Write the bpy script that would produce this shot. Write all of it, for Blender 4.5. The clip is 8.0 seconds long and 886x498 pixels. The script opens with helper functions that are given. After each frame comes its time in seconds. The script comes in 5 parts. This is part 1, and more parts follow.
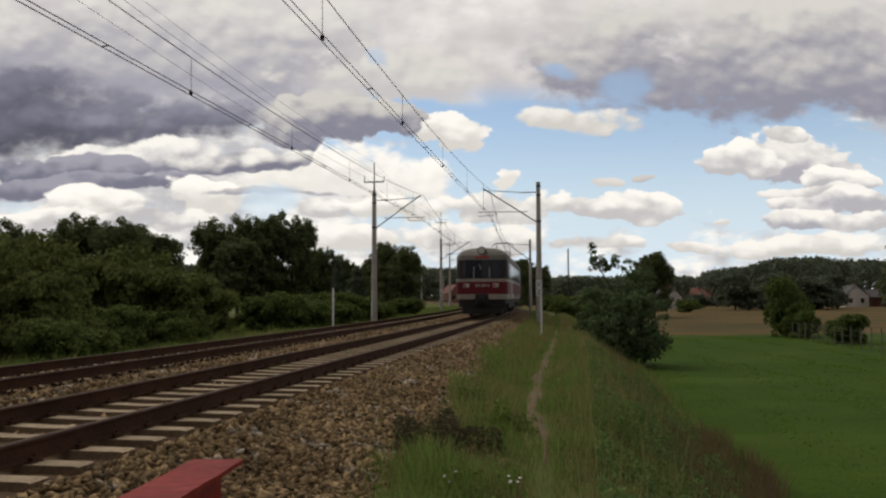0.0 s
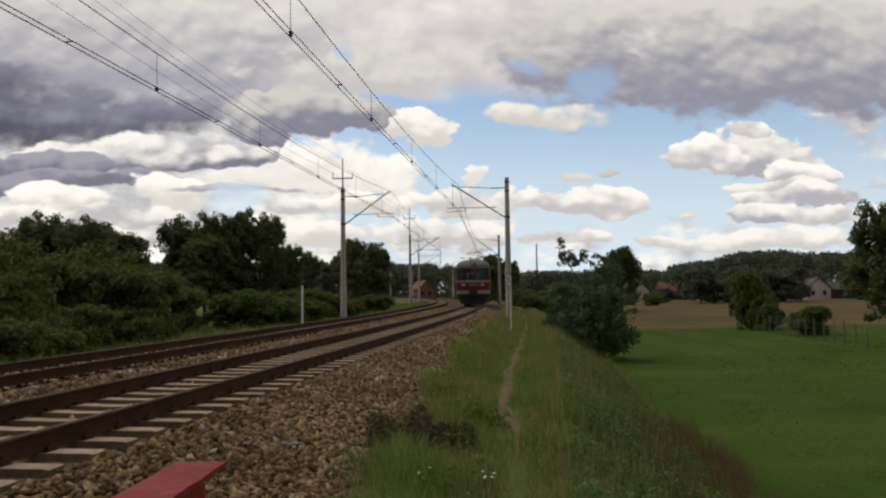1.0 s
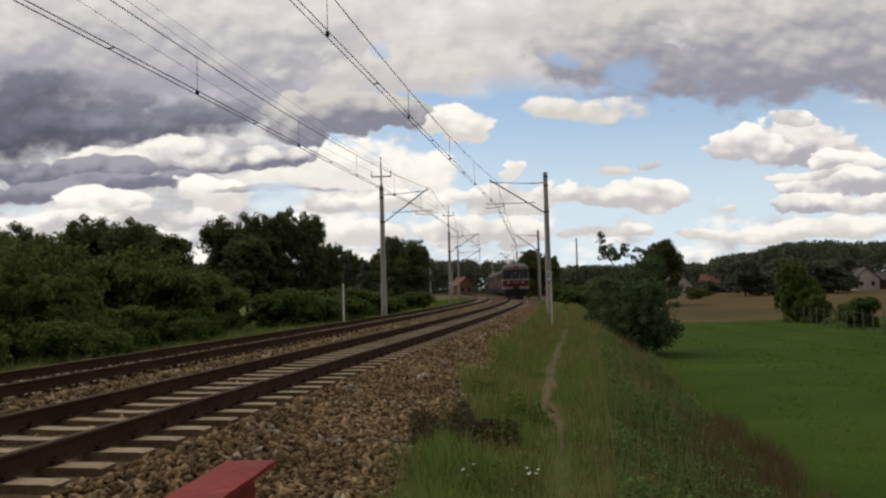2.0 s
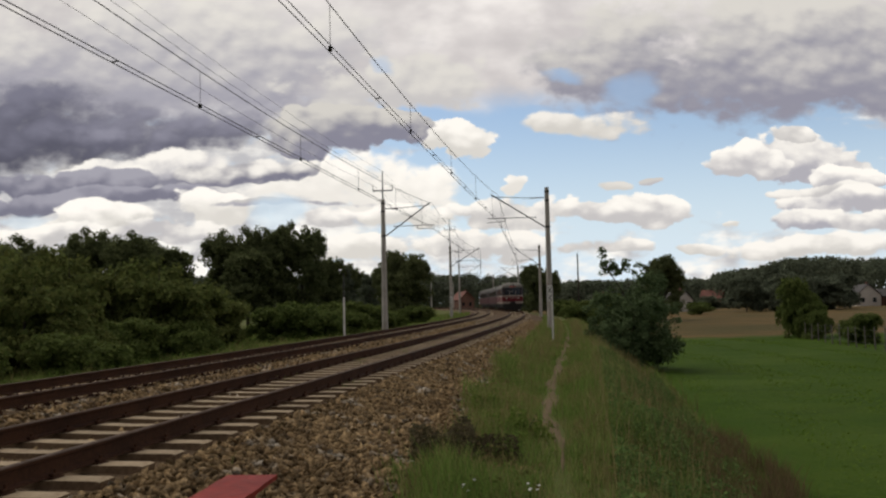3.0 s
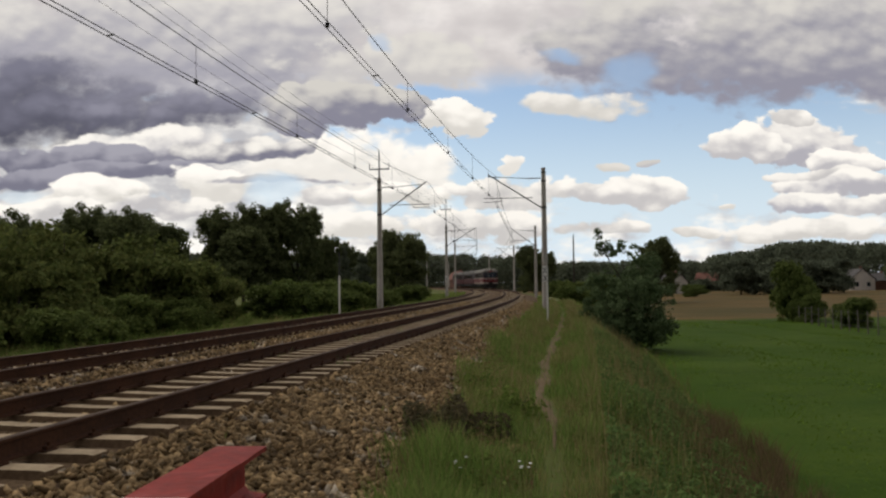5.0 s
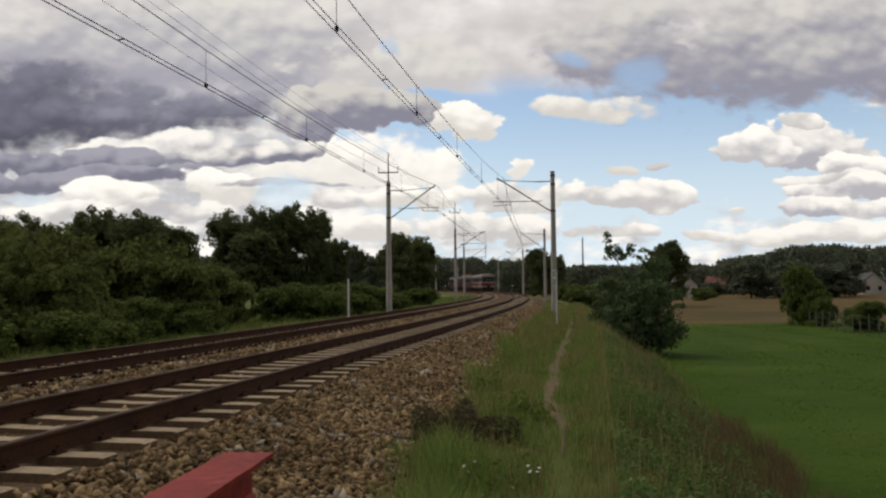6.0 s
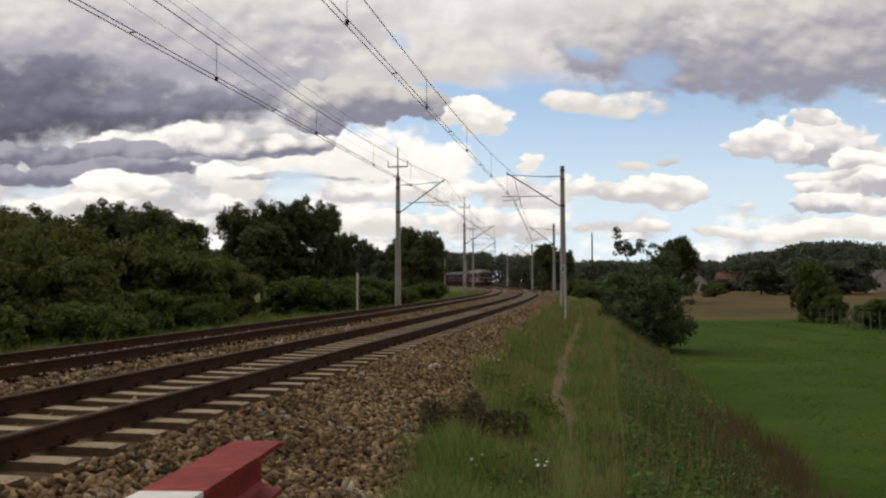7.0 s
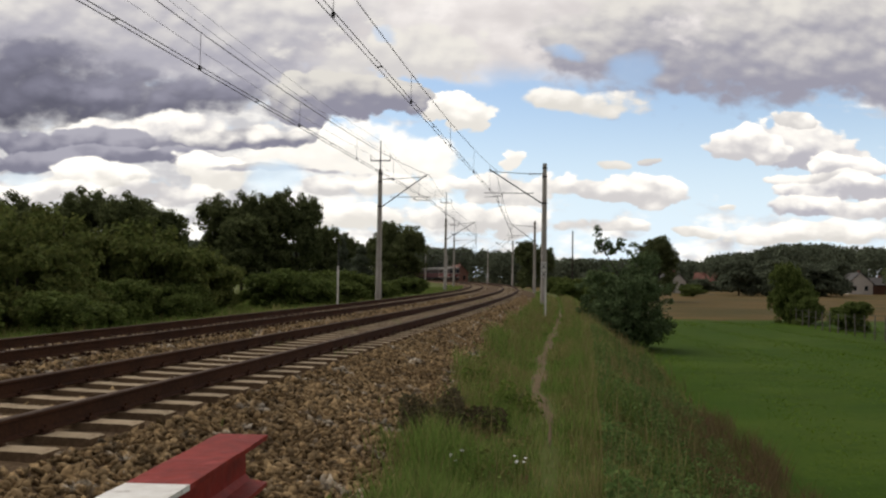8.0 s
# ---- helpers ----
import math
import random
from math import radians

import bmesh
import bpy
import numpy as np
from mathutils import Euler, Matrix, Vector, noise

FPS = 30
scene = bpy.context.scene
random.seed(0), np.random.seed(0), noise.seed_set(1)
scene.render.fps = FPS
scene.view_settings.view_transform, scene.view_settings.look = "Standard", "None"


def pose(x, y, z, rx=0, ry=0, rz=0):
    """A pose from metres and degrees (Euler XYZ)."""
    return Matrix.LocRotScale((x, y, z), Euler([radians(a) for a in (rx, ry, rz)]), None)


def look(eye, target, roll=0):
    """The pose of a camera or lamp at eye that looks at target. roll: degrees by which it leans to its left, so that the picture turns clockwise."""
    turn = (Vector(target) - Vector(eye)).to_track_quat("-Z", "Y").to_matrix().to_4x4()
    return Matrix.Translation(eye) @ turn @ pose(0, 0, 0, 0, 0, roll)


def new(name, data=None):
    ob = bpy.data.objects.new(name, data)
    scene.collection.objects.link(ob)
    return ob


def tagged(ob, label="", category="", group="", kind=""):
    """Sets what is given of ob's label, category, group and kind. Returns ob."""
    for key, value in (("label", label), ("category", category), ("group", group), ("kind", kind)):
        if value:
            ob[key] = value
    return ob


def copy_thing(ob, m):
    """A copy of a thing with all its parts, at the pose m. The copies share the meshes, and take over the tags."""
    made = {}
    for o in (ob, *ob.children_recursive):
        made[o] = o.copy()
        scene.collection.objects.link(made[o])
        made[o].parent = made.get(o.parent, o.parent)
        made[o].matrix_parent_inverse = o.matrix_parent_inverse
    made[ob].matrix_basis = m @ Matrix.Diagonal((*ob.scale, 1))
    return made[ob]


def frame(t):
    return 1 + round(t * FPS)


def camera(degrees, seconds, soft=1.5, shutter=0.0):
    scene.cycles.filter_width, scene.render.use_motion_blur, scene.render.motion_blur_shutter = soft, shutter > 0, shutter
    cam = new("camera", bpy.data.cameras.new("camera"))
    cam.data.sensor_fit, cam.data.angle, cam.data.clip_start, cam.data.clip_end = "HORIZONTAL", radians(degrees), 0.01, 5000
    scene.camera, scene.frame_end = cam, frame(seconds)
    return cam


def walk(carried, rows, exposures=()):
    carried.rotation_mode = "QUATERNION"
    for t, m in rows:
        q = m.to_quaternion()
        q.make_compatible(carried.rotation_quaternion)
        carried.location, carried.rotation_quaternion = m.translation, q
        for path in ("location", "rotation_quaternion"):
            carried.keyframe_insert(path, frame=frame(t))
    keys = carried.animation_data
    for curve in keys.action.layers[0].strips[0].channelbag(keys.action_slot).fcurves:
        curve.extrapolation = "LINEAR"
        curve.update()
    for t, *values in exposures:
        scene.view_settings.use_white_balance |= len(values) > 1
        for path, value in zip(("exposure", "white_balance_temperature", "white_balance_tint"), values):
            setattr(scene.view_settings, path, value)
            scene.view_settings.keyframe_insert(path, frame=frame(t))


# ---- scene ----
# The path: seconds, place of the eye, yaw, pitch, lean to the right in degrees.
cam = camera(54.7, 8.0, soft=2.3)
EYE_Z = 1.127
PATH = [
    (0.0, -1.547, 3.189, 0.227, 0.035, 0.004, 0.002),
    (0.5, -3.114, 3.160, 1.218, 0.000, 0.002, 0.015),
    (1.0, -3.644, 2.895, 0.752, -0.002, 0.001, 0.010),
    (1.5, -2.940, 2.758, 1.044, -0.023, -0.000, 0.012),
    (1.7, -1.203, 2.562, 1.809, -0.012, 0.000, 0.013),
    (3.0, -0.974, 3.671, 1.314, -0.017, 0.000, 0.015),
    (3.5, -1.256, 2.426, 2.240, -0.006, 0.003, 0.010),
    (4.0, -1.467, 2.803, 1.070, -0.005, -0.006, 0.011),
    (4.5, -1.402, 2.293, 0.667, -0.004, -0.004, 0.000),
    (6.0, -0.610, 2.525, 0.579, -0.000, 0.003, 0.010),
    (6.5, -0.326, 2.835, 0.293, 0.004, 0.004, 0.004),
    (7.0, 0.004, 2.171, 0.222, 0.000, 0.000, -0.000),
    (7.5, -1.130, 1.224, 0.073, -0.010, 0.001, 0.004),
    (8.0, -1.281, 1.852, -0.838, -0.022, -0.001, 0.003),
]


def aim(x, y, z, yaw, pitch, lean):
    return pose(x, y, z) @ pose(0, 0, 0, 0, 0, yaw) @ pose(0, 0, 0, 90 + pitch) @ pose(0, 0, 0, 0, 0, -lean)


walk(cam, [(t, aim(x, y, EYE_Z + z, yaw, pitch, lean)) for t, yaw, pitch, lean, x, y, z in PATH], exposures=[(0, 0.0), (4, 0.02), (6.5, 0.06), (8, 0.22)])


# ---- sky and sun ----
class Nodes:
    """Short hand for building a node tree."""

    def __init__(self, tree):
        self.tree = tree
        tree.nodes.clear()

    def add(self, kind, ins=(), **props):
        n = self.tree.nodes.new(kind)
        for key, value in props.items():
            node_option(n, key, value)
        for key, value in dict(ins).items():
            if isinstance(value, bpy.types.NodeSocket):
                self.tree.links.new(value, n.inputs[key])
            else:
                n.inputs[key].default_value = value
        return n

    def math(self, op, a, b=0.0, c=0.0, clamp=False):
        n = self.tree.nodes.new("ShaderNodeMath")
        n.operation, n.use_clamp = op, clamp
        for i, value in enumerate((a, b, c)):
            if isinstance(value, bpy.types.NodeSocket):
                self.tree.links.new(value, n.inputs[i])
            else:
                n.inputs[i].default_value = value
        return n.outputs[0]

    def vec(self, op, a, b=(0, 0, 0), out=0):
        n = self.tree.nodes.new("ShaderNodeVectorMath")
        n.operation = op
        for i, value in enumerate((a, b)):
            if isinstance(value, bpy.types.NodeSocket):
                self.tree.links.new(value, n.inputs[i])
            else:
                n.inputs[i].default_value = value
        return n.outputs[out]

    def mix(self, fac, a, b, blend="MIX"):
        n = self.tree.nodes.new("ShaderNodeMix")
        n.data_type, n.blend_type = "RGBA", blend
        for i, value in ((0, fac), (6, a), (7, b)):
            if isinstance(value, bpy.types.NodeSocket):
                self.tree.links.new(value, n.inputs[i])
            else:
                n.inputs[i].default_value = value if i == 0 else (*value, 1)[:4]
        return n.outputs[2]

    def ramp(self, fac, lo, hi):
        n = self.tree.nodes.new("ShaderNodeMapRange")
        n.interpolation_type = "SMOOTHSTEP"
        self.tree.links.new(fac, n.inputs[0])
        n.inputs[1].default_value, n.inputs[2].default_value = lo, hi
        return n.outputs[0]

    def noise(self, vector, scale, detail=4.0, rough=0.55, out=0):
        n = self.tree.nodes.new("ShaderNodeTexNoise")
        if vector is not None:
            self.tree.links.new(vector, n.inputs["Vector"])
        n.inputs["Scale"].default_value, n.inputs["Detail"].default_value = scale, detail
        n.inputs["Roughness"].default_value = rough
        return n.outputs[out]


def node_option(node, key, value):
    if key == "sky_type":
        node.sky_type = value
    elif key == "sun_disc":
        node.sun_disc = value
    elif key == "sun_elevation":
        node.sun_elevation = value
    elif key == "sun_rotation":
        node.sun_rotation = value


SUN_UP, SUN_AROUND = radians(55), radians(-55)   # height, and turn from straight ahead to the right

world = bpy.data.worlds.new("sky")
scene.world = world
world.use_nodes = True
w = Nodes(world.node_tree)
coords = w.add("ShaderNodeTexCoord").outputs["Generated"]
sky = w.add("ShaderNodeTexSky", sky_type="NISHITA", sun_disc=False, sun_elevation=SUN_UP, sun_rotation=SUN_AROUND)
split = w.add("ShaderNodeSeparateXYZ", {0: coords})
ahead = w.math("MAXIMUM", w.math("ABSOLUTE", split.outputs[1]), 0.2)
flat = w.add("ShaderNodeCombineXYZ", {0: w.math("DIVIDE", split.outputs[0], ahead), 1: w.math("DIVIDE", split.outputs[2], ahead)}).outputs[0]
wide = w.vec("MULTIPLY", flat, (1.0, 1.7, 1.0))
warp = w.vec("SUBTRACT", w.noise(wide, 7.0, 6.0, 0.52, 1), (0.5, 0.5, 0.5))
bent = w.vec("ADD", flat, w.vec("MULTIPLY", warp, (0.105, 0.058, 0.0)))


# Clouds on the sky, far ones first: across, up, half width, half height, flatness of the base, softness, tone of the top and of the base.
BANKS = [(0.415, 0.282, 0.335, 0.104, 1.05, 0.5, 0.66, 0.28), (-0.326, 0.296, 0.347, 0.125, 1, 0.7, 0.74, 0.36), (-0.470, 0.208, 0.250, 0.072, 1.1, 0.8, 0.19, 0.095),
    (-0.293, 0.209, 0.158, 0.046, 1.3, 0.9, 0.26, 0.13), (0.190, 0.214, 0.105, 0.018, 1, 0.9, 0.84, 0.62), (-0.036, 0.261, 0.125, 0.040, 1, 0.7, 0.7, 0.55)]
MIDDLE_CLOUDS = [(-0.322, 0.162, 0.160, 0.030, 1, 0.6, 0.92, 0.45), (-0.096, 0.135, 0.156, 0.053, 1.2, 0.5, 0.97, 0.8), (0.037, 0.190, 0.051, 0.029, 1, 0.3, 0.95, 0.66),
    (-0.082, 0.210, 0.099, 0.038, 1, 0.35, 0.62, 0.24), (-0.417, 0.151, 0.158, 0.024, 1.2, 0.5, 0.36, 0.18), (-0.211, 0.158, 0.084, 0.025, 1.5, 0.45, 0.88, 0.2),
    (-0.449, 0.130, 0.240, 0.015, 1.1, 0.5, 0.34, 0.19)]
LOW_LEFT = [(-0.378, 0.103, 0.067, 0.022, 1.3, 0.4, 0.97, 0.62), (-0.246, 0.111, 0.048, 0.025, 1.3, 0.4, 0.97, 0.68), (-0.449, 0.093, 0.062, 0.016, 1.3, 0.4, 0.95, 0.55),
    (-0.306, 0.089, 0.090, 0.016, 1.3, 0.5, 0.92, 0.52), (-0.123, 0.100, 0.063, 0.020, 1.3, 0.4, 0.97, 0.55), (-0.149, 0.118, 0.100, 0.007, 1, 0.6, 0.6, 0.38),
    (-0.027, 0.100, 0.066, 0.024, 1.3, 0.4, 0.97, 0.66), (-0.070, 0.065, 0.099, 0.017, 1.2, 0.5, 0.94, 0.66)]
LOW_RIGHT = [(0.098, 0.141, 0.016, 0.016, 1, 0.3, 0.95, 0.74), (0.106, 0.103, 0.070, 0.033, 1.4, 0.35, 0.95, 0.57), (0.075, 0.064, 0.086, 0.018, 1.3, 0.5, 0.91, 0.57),
    (0.195, 0.099, 0.050, 0.018, 1.3, 0.4, 0.92, 0.54), (0.249, 0.102, 0.065, 0.026, 1.5, 0.35, 0.95, 0.54), (0.205, 0.060, 0.057, 0.015, 1.3, 0.5, 0.91, 0.57),
    (0.305, 0.059, 0.035, 0.009, 1.3, 0.4, 0.92, 0.61), (0.277, 0.145, 0.014, 0.005, 1, 0.8, 0.6, 0.5), (0.220, 0.137, 0.032, 0.007, 1, 0.9, 0.72, 0.62),
    (0.358, 0.083, 0.009, 0.005, 1.3, 0.4, 0.92, 0.66)]
RIGHT_HEAPS = [(0.446, 0.156, 0.087, 0.036, 1.35, 0.3, 0.9, 0.42), (0.378, 0.152, 0.047, 0.029, 1.5, 0.25, 0.96, 0.51), (0.440, 0.183, 0.036, 0.016, 1.3, 0.3, 0.94, 0.57),
    (0.499, 0.132, 0.049, 0.017, 1.3, 0.3, 0.96, 0.49), (0.451, 0.118, 0.073, 0.012, 1.3, 0.4, 0.9, 0.55), (0.505, 0.104, 0.097, 0.017, 1.3, 0.4, 0.93, 0.45),
    (0.464, 0.084, 0.062, 0.016, 1.4, 0.4, 0.92, 0.41), (0.531, 0.081, 0.053, 0.017, 1.3, 0.4, 0.93, 0.52), (0.450, 0.058, 0.109, 0.013, 1.3, 0.5, 0.92, 0.6)]
HIGH_GAPS = [(0.175, 0.272, 0.036, 0.009, 0.8), (0.249, 0.246, 0.033, 0.022, 0.75), (-0.050, 0.287, 0.018, 0.008, 0.5), (0.131, 0.232, 0.026, 0.006, 0.5), (0.291, 0.184, 0.046, 0.009, 0.6)]
LOW_GAPS = [(-0.185, 0.106, 0.030, 0.022, 0.7), (-0.462, 0.114, 0.033, 0.009, 0.5)]


def puffs(vector, scale):
    """Cauliflower heads: the inside of soft cells."""
    n = w.tree.nodes.new("ShaderNodeTexVoronoi")
    n.feature = "SMOOTH_F1"
    w.tree.links.new(vector, n.inputs["Vector"])
    n.inputs["Scale"].default_value, n.inputs["Smoothness"].default_value = scale, 0.25
    return w.math("SUBTRACT", 0.62, n.outputs["Distance"])


def heads(vector):
    soft = w.noise(vector, 8.0, 7.0, 0.55)
    mid = puffs(w.vec("ADD", vector, w.vec("MULTIPLY", warp, (0.05, 0.05, 0.05))), 19.0)
    small = puffs(w.vec("ADD", vector, w.vec("MULTIPLY", warp, (0.03, 0.03, 0.03))), 47.0)
    return w.math("ADD", w.math("MULTIPLY", w.math("SUBTRACT", soft, 0.5), 1.5), w.math("ADD", w.math("MULTIPLY", mid, 0.50), w.math("MULTIPLY", small, 0.24)))


tall = w.vec("MULTIPLY", flat, (1.0, 1.5, 1.0))
billow = heads(tall)
billow_up = heads(w.vec("ADD", tall, (-0.006, 0.016, 0.0)))
broad = w.noise(wide, 4.5, 5.0, 0.55)
streaks = w.noise(w.vec("MULTIPLY", flat, (1.0, 2.8, 1.0)), 11.0, 5.0, 0.55)
lit = w.math("SUBTRACT", billow, billow_up)
lumps = w.math("SUBTRACT", billow, 0.12)
fine_lumps = w.math("SUBTRACT", w.noise(tall, 34.0, 5.0, 0.6), 0.5)
lumps = w.math("MULTIPLY_ADD", fine_lumps, 0.55, lumps)
height_up = w.add("ShaderNodeSeparateXYZ", {0: bent}).outputs[1]
blue = w.mix(1.0, sky.outputs[0], (0.098, 0.105, 0.112), "MULTIPLY")
haze = w.mix(w.math("ADD", w.math("MULTIPLY", w.math("SUBTRACT", 1.0, w.ramp(split.outputs[2], 0.0, 0.24)), 0.85), 0.15), blue, (0.66, 0.765, 0.85))


clear = haze
# broken cloud low down, thinner towards the open blue in the middle
open_at = w.vec("MULTIPLY", w.vec("SUBTRACT", bent, (0.235, 0.168, 0)), (1 / 0.215, 1 / 0.062, 0))
open_sky = w.math("POWER", 0.3679, w.vec("DOT_PRODUCT", open_at, open_at, 1))
open_at = w.vec("MULTIPLY", w.vec("SUBTRACT", bent, (0.03, 0.232, 0)), (1 / 0.06, 1 / 0.024, 0))
open_sky = w.math("ADD", open_sky, w.math("POWER", 0.3679, w.vec("DOT_PRODUCT", open_at, open_at, 1)))
banked = w.noise(w.vec("MULTIPLY", flat, (1.0, 2.6, 1.0)), 10.0, 6.0, 0.55)
leftward = w.math("SUBTRACT", 1.0, w.ramp(split.outputs[0], -0.25, 0.12))
broken = w.math("ADD", w.math("ADD", w.math("MULTIPLY", w.math("SUBTRACT", banked, 0.5), 2.4), w.math("MULTIPLY", lumps, 0.7)), w.math("SUBTRACT", w.math("MULTIPLY_ADD", leftward, 0.42, 0.10), w.math("MULTIPLY", open_sky, 1.5)))
broken_light = w.math("ADD", w.math("MULTIPLY", lit, 1.4), w.math("MULTIPLY_ADD", w.math("SUBTRACT", streaks, 0.5), 2.2, w.math("MULTIPLY", lumps, 0.5)))
haze = w.mix(w.math("MULTIPLY", w.ramp(broken, -0.15, 0.35), 0.95), haze, w.mix(w.ramp(broken_light, -0.45, 0.45), (0.50, 0.485, 0.495), (0.94, 0.905, 0.845)))


def grey(tone_):
    """A cloud colour: warm where bright, bluish where dark."""
    cold = max(0.0, min(1.0, (0.62 - tone_) / 0.5))
    return (tone_ * (1 - 0.02 * cold), tone_ * (0.955 + 0.015 * cold), tone_ * (0.885 + 0.42 * cold))


def add_gap(over, row):
    """Lets the blue show softly through a gap in the cloud."""
    across, up, a, b, share = row
    q = w.vec("MULTIPLY", w.vec("SUBTRACT", bent, (across, up, 0)), (1 / a, 1 / b, 0))
    hole = w.math("SUBTRACT", w.math("SUBTRACT", 1.0, w.vec("DOT_PRODUCT", q, q, 1)), w.math("MULTIPLY", lumps, 0.8))
    return w.mix(w.math("MULTIPLY", w.ramp(hole, -0.3, 0.9), share), over, clear)


def add_cloud(under, row):
    """Lays one heaped cloud over what is behind it: bright lumpy top, flatter grey base."""
    across, up, a, b, flatness, soft, top, bottom = row
    q = w.add("ShaderNodeSeparateXYZ", {0: w.vec("MULTIPLY", w.vec("SUBTRACT", bent, (across, up, 0)), (1 / a, 1 / b, 0))})
    u, v = q.outputs[0], q.outputs[1]
    vv = w.math("MAXIMUM", v, w.math("MULTIPLY", v, -flatness))
    r2 = w.math("MULTIPLY_ADD", u, u, w.math("MULTIPLY", vv, vv))
    size = min(1.0, 0.03 / b)
    dense = w.math("ADD", w.math("SUBTRACT", 0.98, r2), w.math("MULTIPLY", lumps, 0.9 + 1.0 * size))
    alpha = w.ramp(dense, 0.0, soft * (0.65 if b < 0.045 else 1.0))
    detail_ = w.math("ADD", w.math("MULTIPLY", w.math("SUBTRACT", streaks, 0.5), 0.45 + 0.5 * size), w.math("MULTIPLY", lumps, 0.12 + 0.75 * size))
    light = w.math("ADD", w.math("MULTIPLY_ADD", v, 0.75, 0.30), w.math("MULTIPLY_ADD", lit, 0.4 + 1.0 * size, detail_))
    return w.mix(alpha, under, w.mix(w.ramp(light, -0.15, 0.95), grey(bottom), grey(top)))


# the high sheet of cloud that closes the upper sky
sheet_tone = w.math("ADD", w.math("MULTIPLY", w.math("SUBTRACT", broad, 0.5), 1.6), w.math("MULTIPLY", w.math("SUBTRACT", billow, 0.12), 0.35))
sheet = w.mix(w.ramp(sheet_tone, -0.35, 0.4), (0.55, 0.515, 0.51), (0.92, 0.87, 0.83))
final = w.mix(w.ramp(w.math("ADD", height_up, w.math("MULTIPLY", lumps, 0.022)), 0.222, 0.262), haze, sheet)
for cloud_row in BANKS:
    final = add_cloud(final, cloud_row)
for gap_row in HIGH_GAPS:
    final = add_gap(final, gap_row)
for cloud_row in MIDDLE_CLOUDS + LOW_LEFT:
    final = add_cloud(final, cloud_row)
for gap_row in LOW_GAPS:
    final = add_gap(final, gap_row)
for cloud_row in LOW_RIGHT + RIGHT_HEAPS:
    final = add_cloud(final, cloud_row)
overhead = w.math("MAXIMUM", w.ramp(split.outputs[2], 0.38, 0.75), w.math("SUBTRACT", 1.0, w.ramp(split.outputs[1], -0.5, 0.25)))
base = w.mix(overhead, (1, 1, 1), (0.42, 0.42, 0.44))   # unseen sky overhead and behind, dimmed so that less light falls on the ground
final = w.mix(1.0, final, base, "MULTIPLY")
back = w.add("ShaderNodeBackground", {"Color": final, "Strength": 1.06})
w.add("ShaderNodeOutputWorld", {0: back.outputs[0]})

sun = new("sun", bpy.data.lights.new("sun", "SUN"))
sun.data.energy, sun.data.angle, sun.data.color = 1.5, radians(40), (1.0, 0.95, 0.86)
sun.matrix_world = look((math.sin(SUN_AROUND) * 50, math.cos(SUN_AROUND) * 50, math.tan(SUN_UP) * 50), (0, 0, 0))


# ---- materials ----
def surface(name, colour, other=None, rough=0.8, metal=0.0, grain=30.0, broad=2.0, bump=0.2, spread=0.0, island=False, spot=None, spec=0.5, depth=0.01):
    """A paint or stuff: two colours mixed at two scales, with relief; spread varies it from piece to piece."""
    m = bpy.data.materials.new(name)
    m.use_nodes = True
    n = Nodes(m.node_tree)
    place_ = n.add("ShaderNodeNewGeometry").outputs["Position"]
    if not island:
        place_ = n.add("ShaderNodeTexCoord").outputs["Object"]
    other = other or tuple(c * 0.6 for c in colour)
    fine, wide_ = n.noise(place_, grain, 5.0), n.noise(place_, broad, 4.0)
    col = n.mix(n.ramp(n.math("ADD", n.math("MULTIPLY", fine, 0.5), n.math("MULTIPLY", wide_, 0.5)), 0.36, 0.64), colour, other)
    if spot:
        col = n.mix(n.ramp(n.noise(place_, broad * 2.3, 6.0, 0.65), 0.56, 0.66), col, spot)
    if spread:
        rnd = n.add("ShaderNodeNewGeometry").outputs["Random Per Island"] if island else n.add("ShaderNodeObjectInfo").outputs["Random"]
        gain = n.math("ADD", n.math("MULTIPLY", rnd, 2 * spread), 1 - spread)
        col = n.vec("SCALE", col)
        col.node.inputs["Scale"].default_value = 1.0
        n.tree.links.new(gain, col.node.inputs["Scale"])
    relief = n.add("ShaderNodeBump", {"Strength": bump, "Distance": depth, "Height": fine})
    bsdf = n.add("ShaderNodeBsdfPrincipled", {"Base Color": col, "Roughness": rough, "Metallic": metal, "Specular IOR Level": spec, "Normal": relief.outputs[0]})
    n.add("ShaderNodeOutputMaterial", {0: bsdf.outputs[0]})
    return m


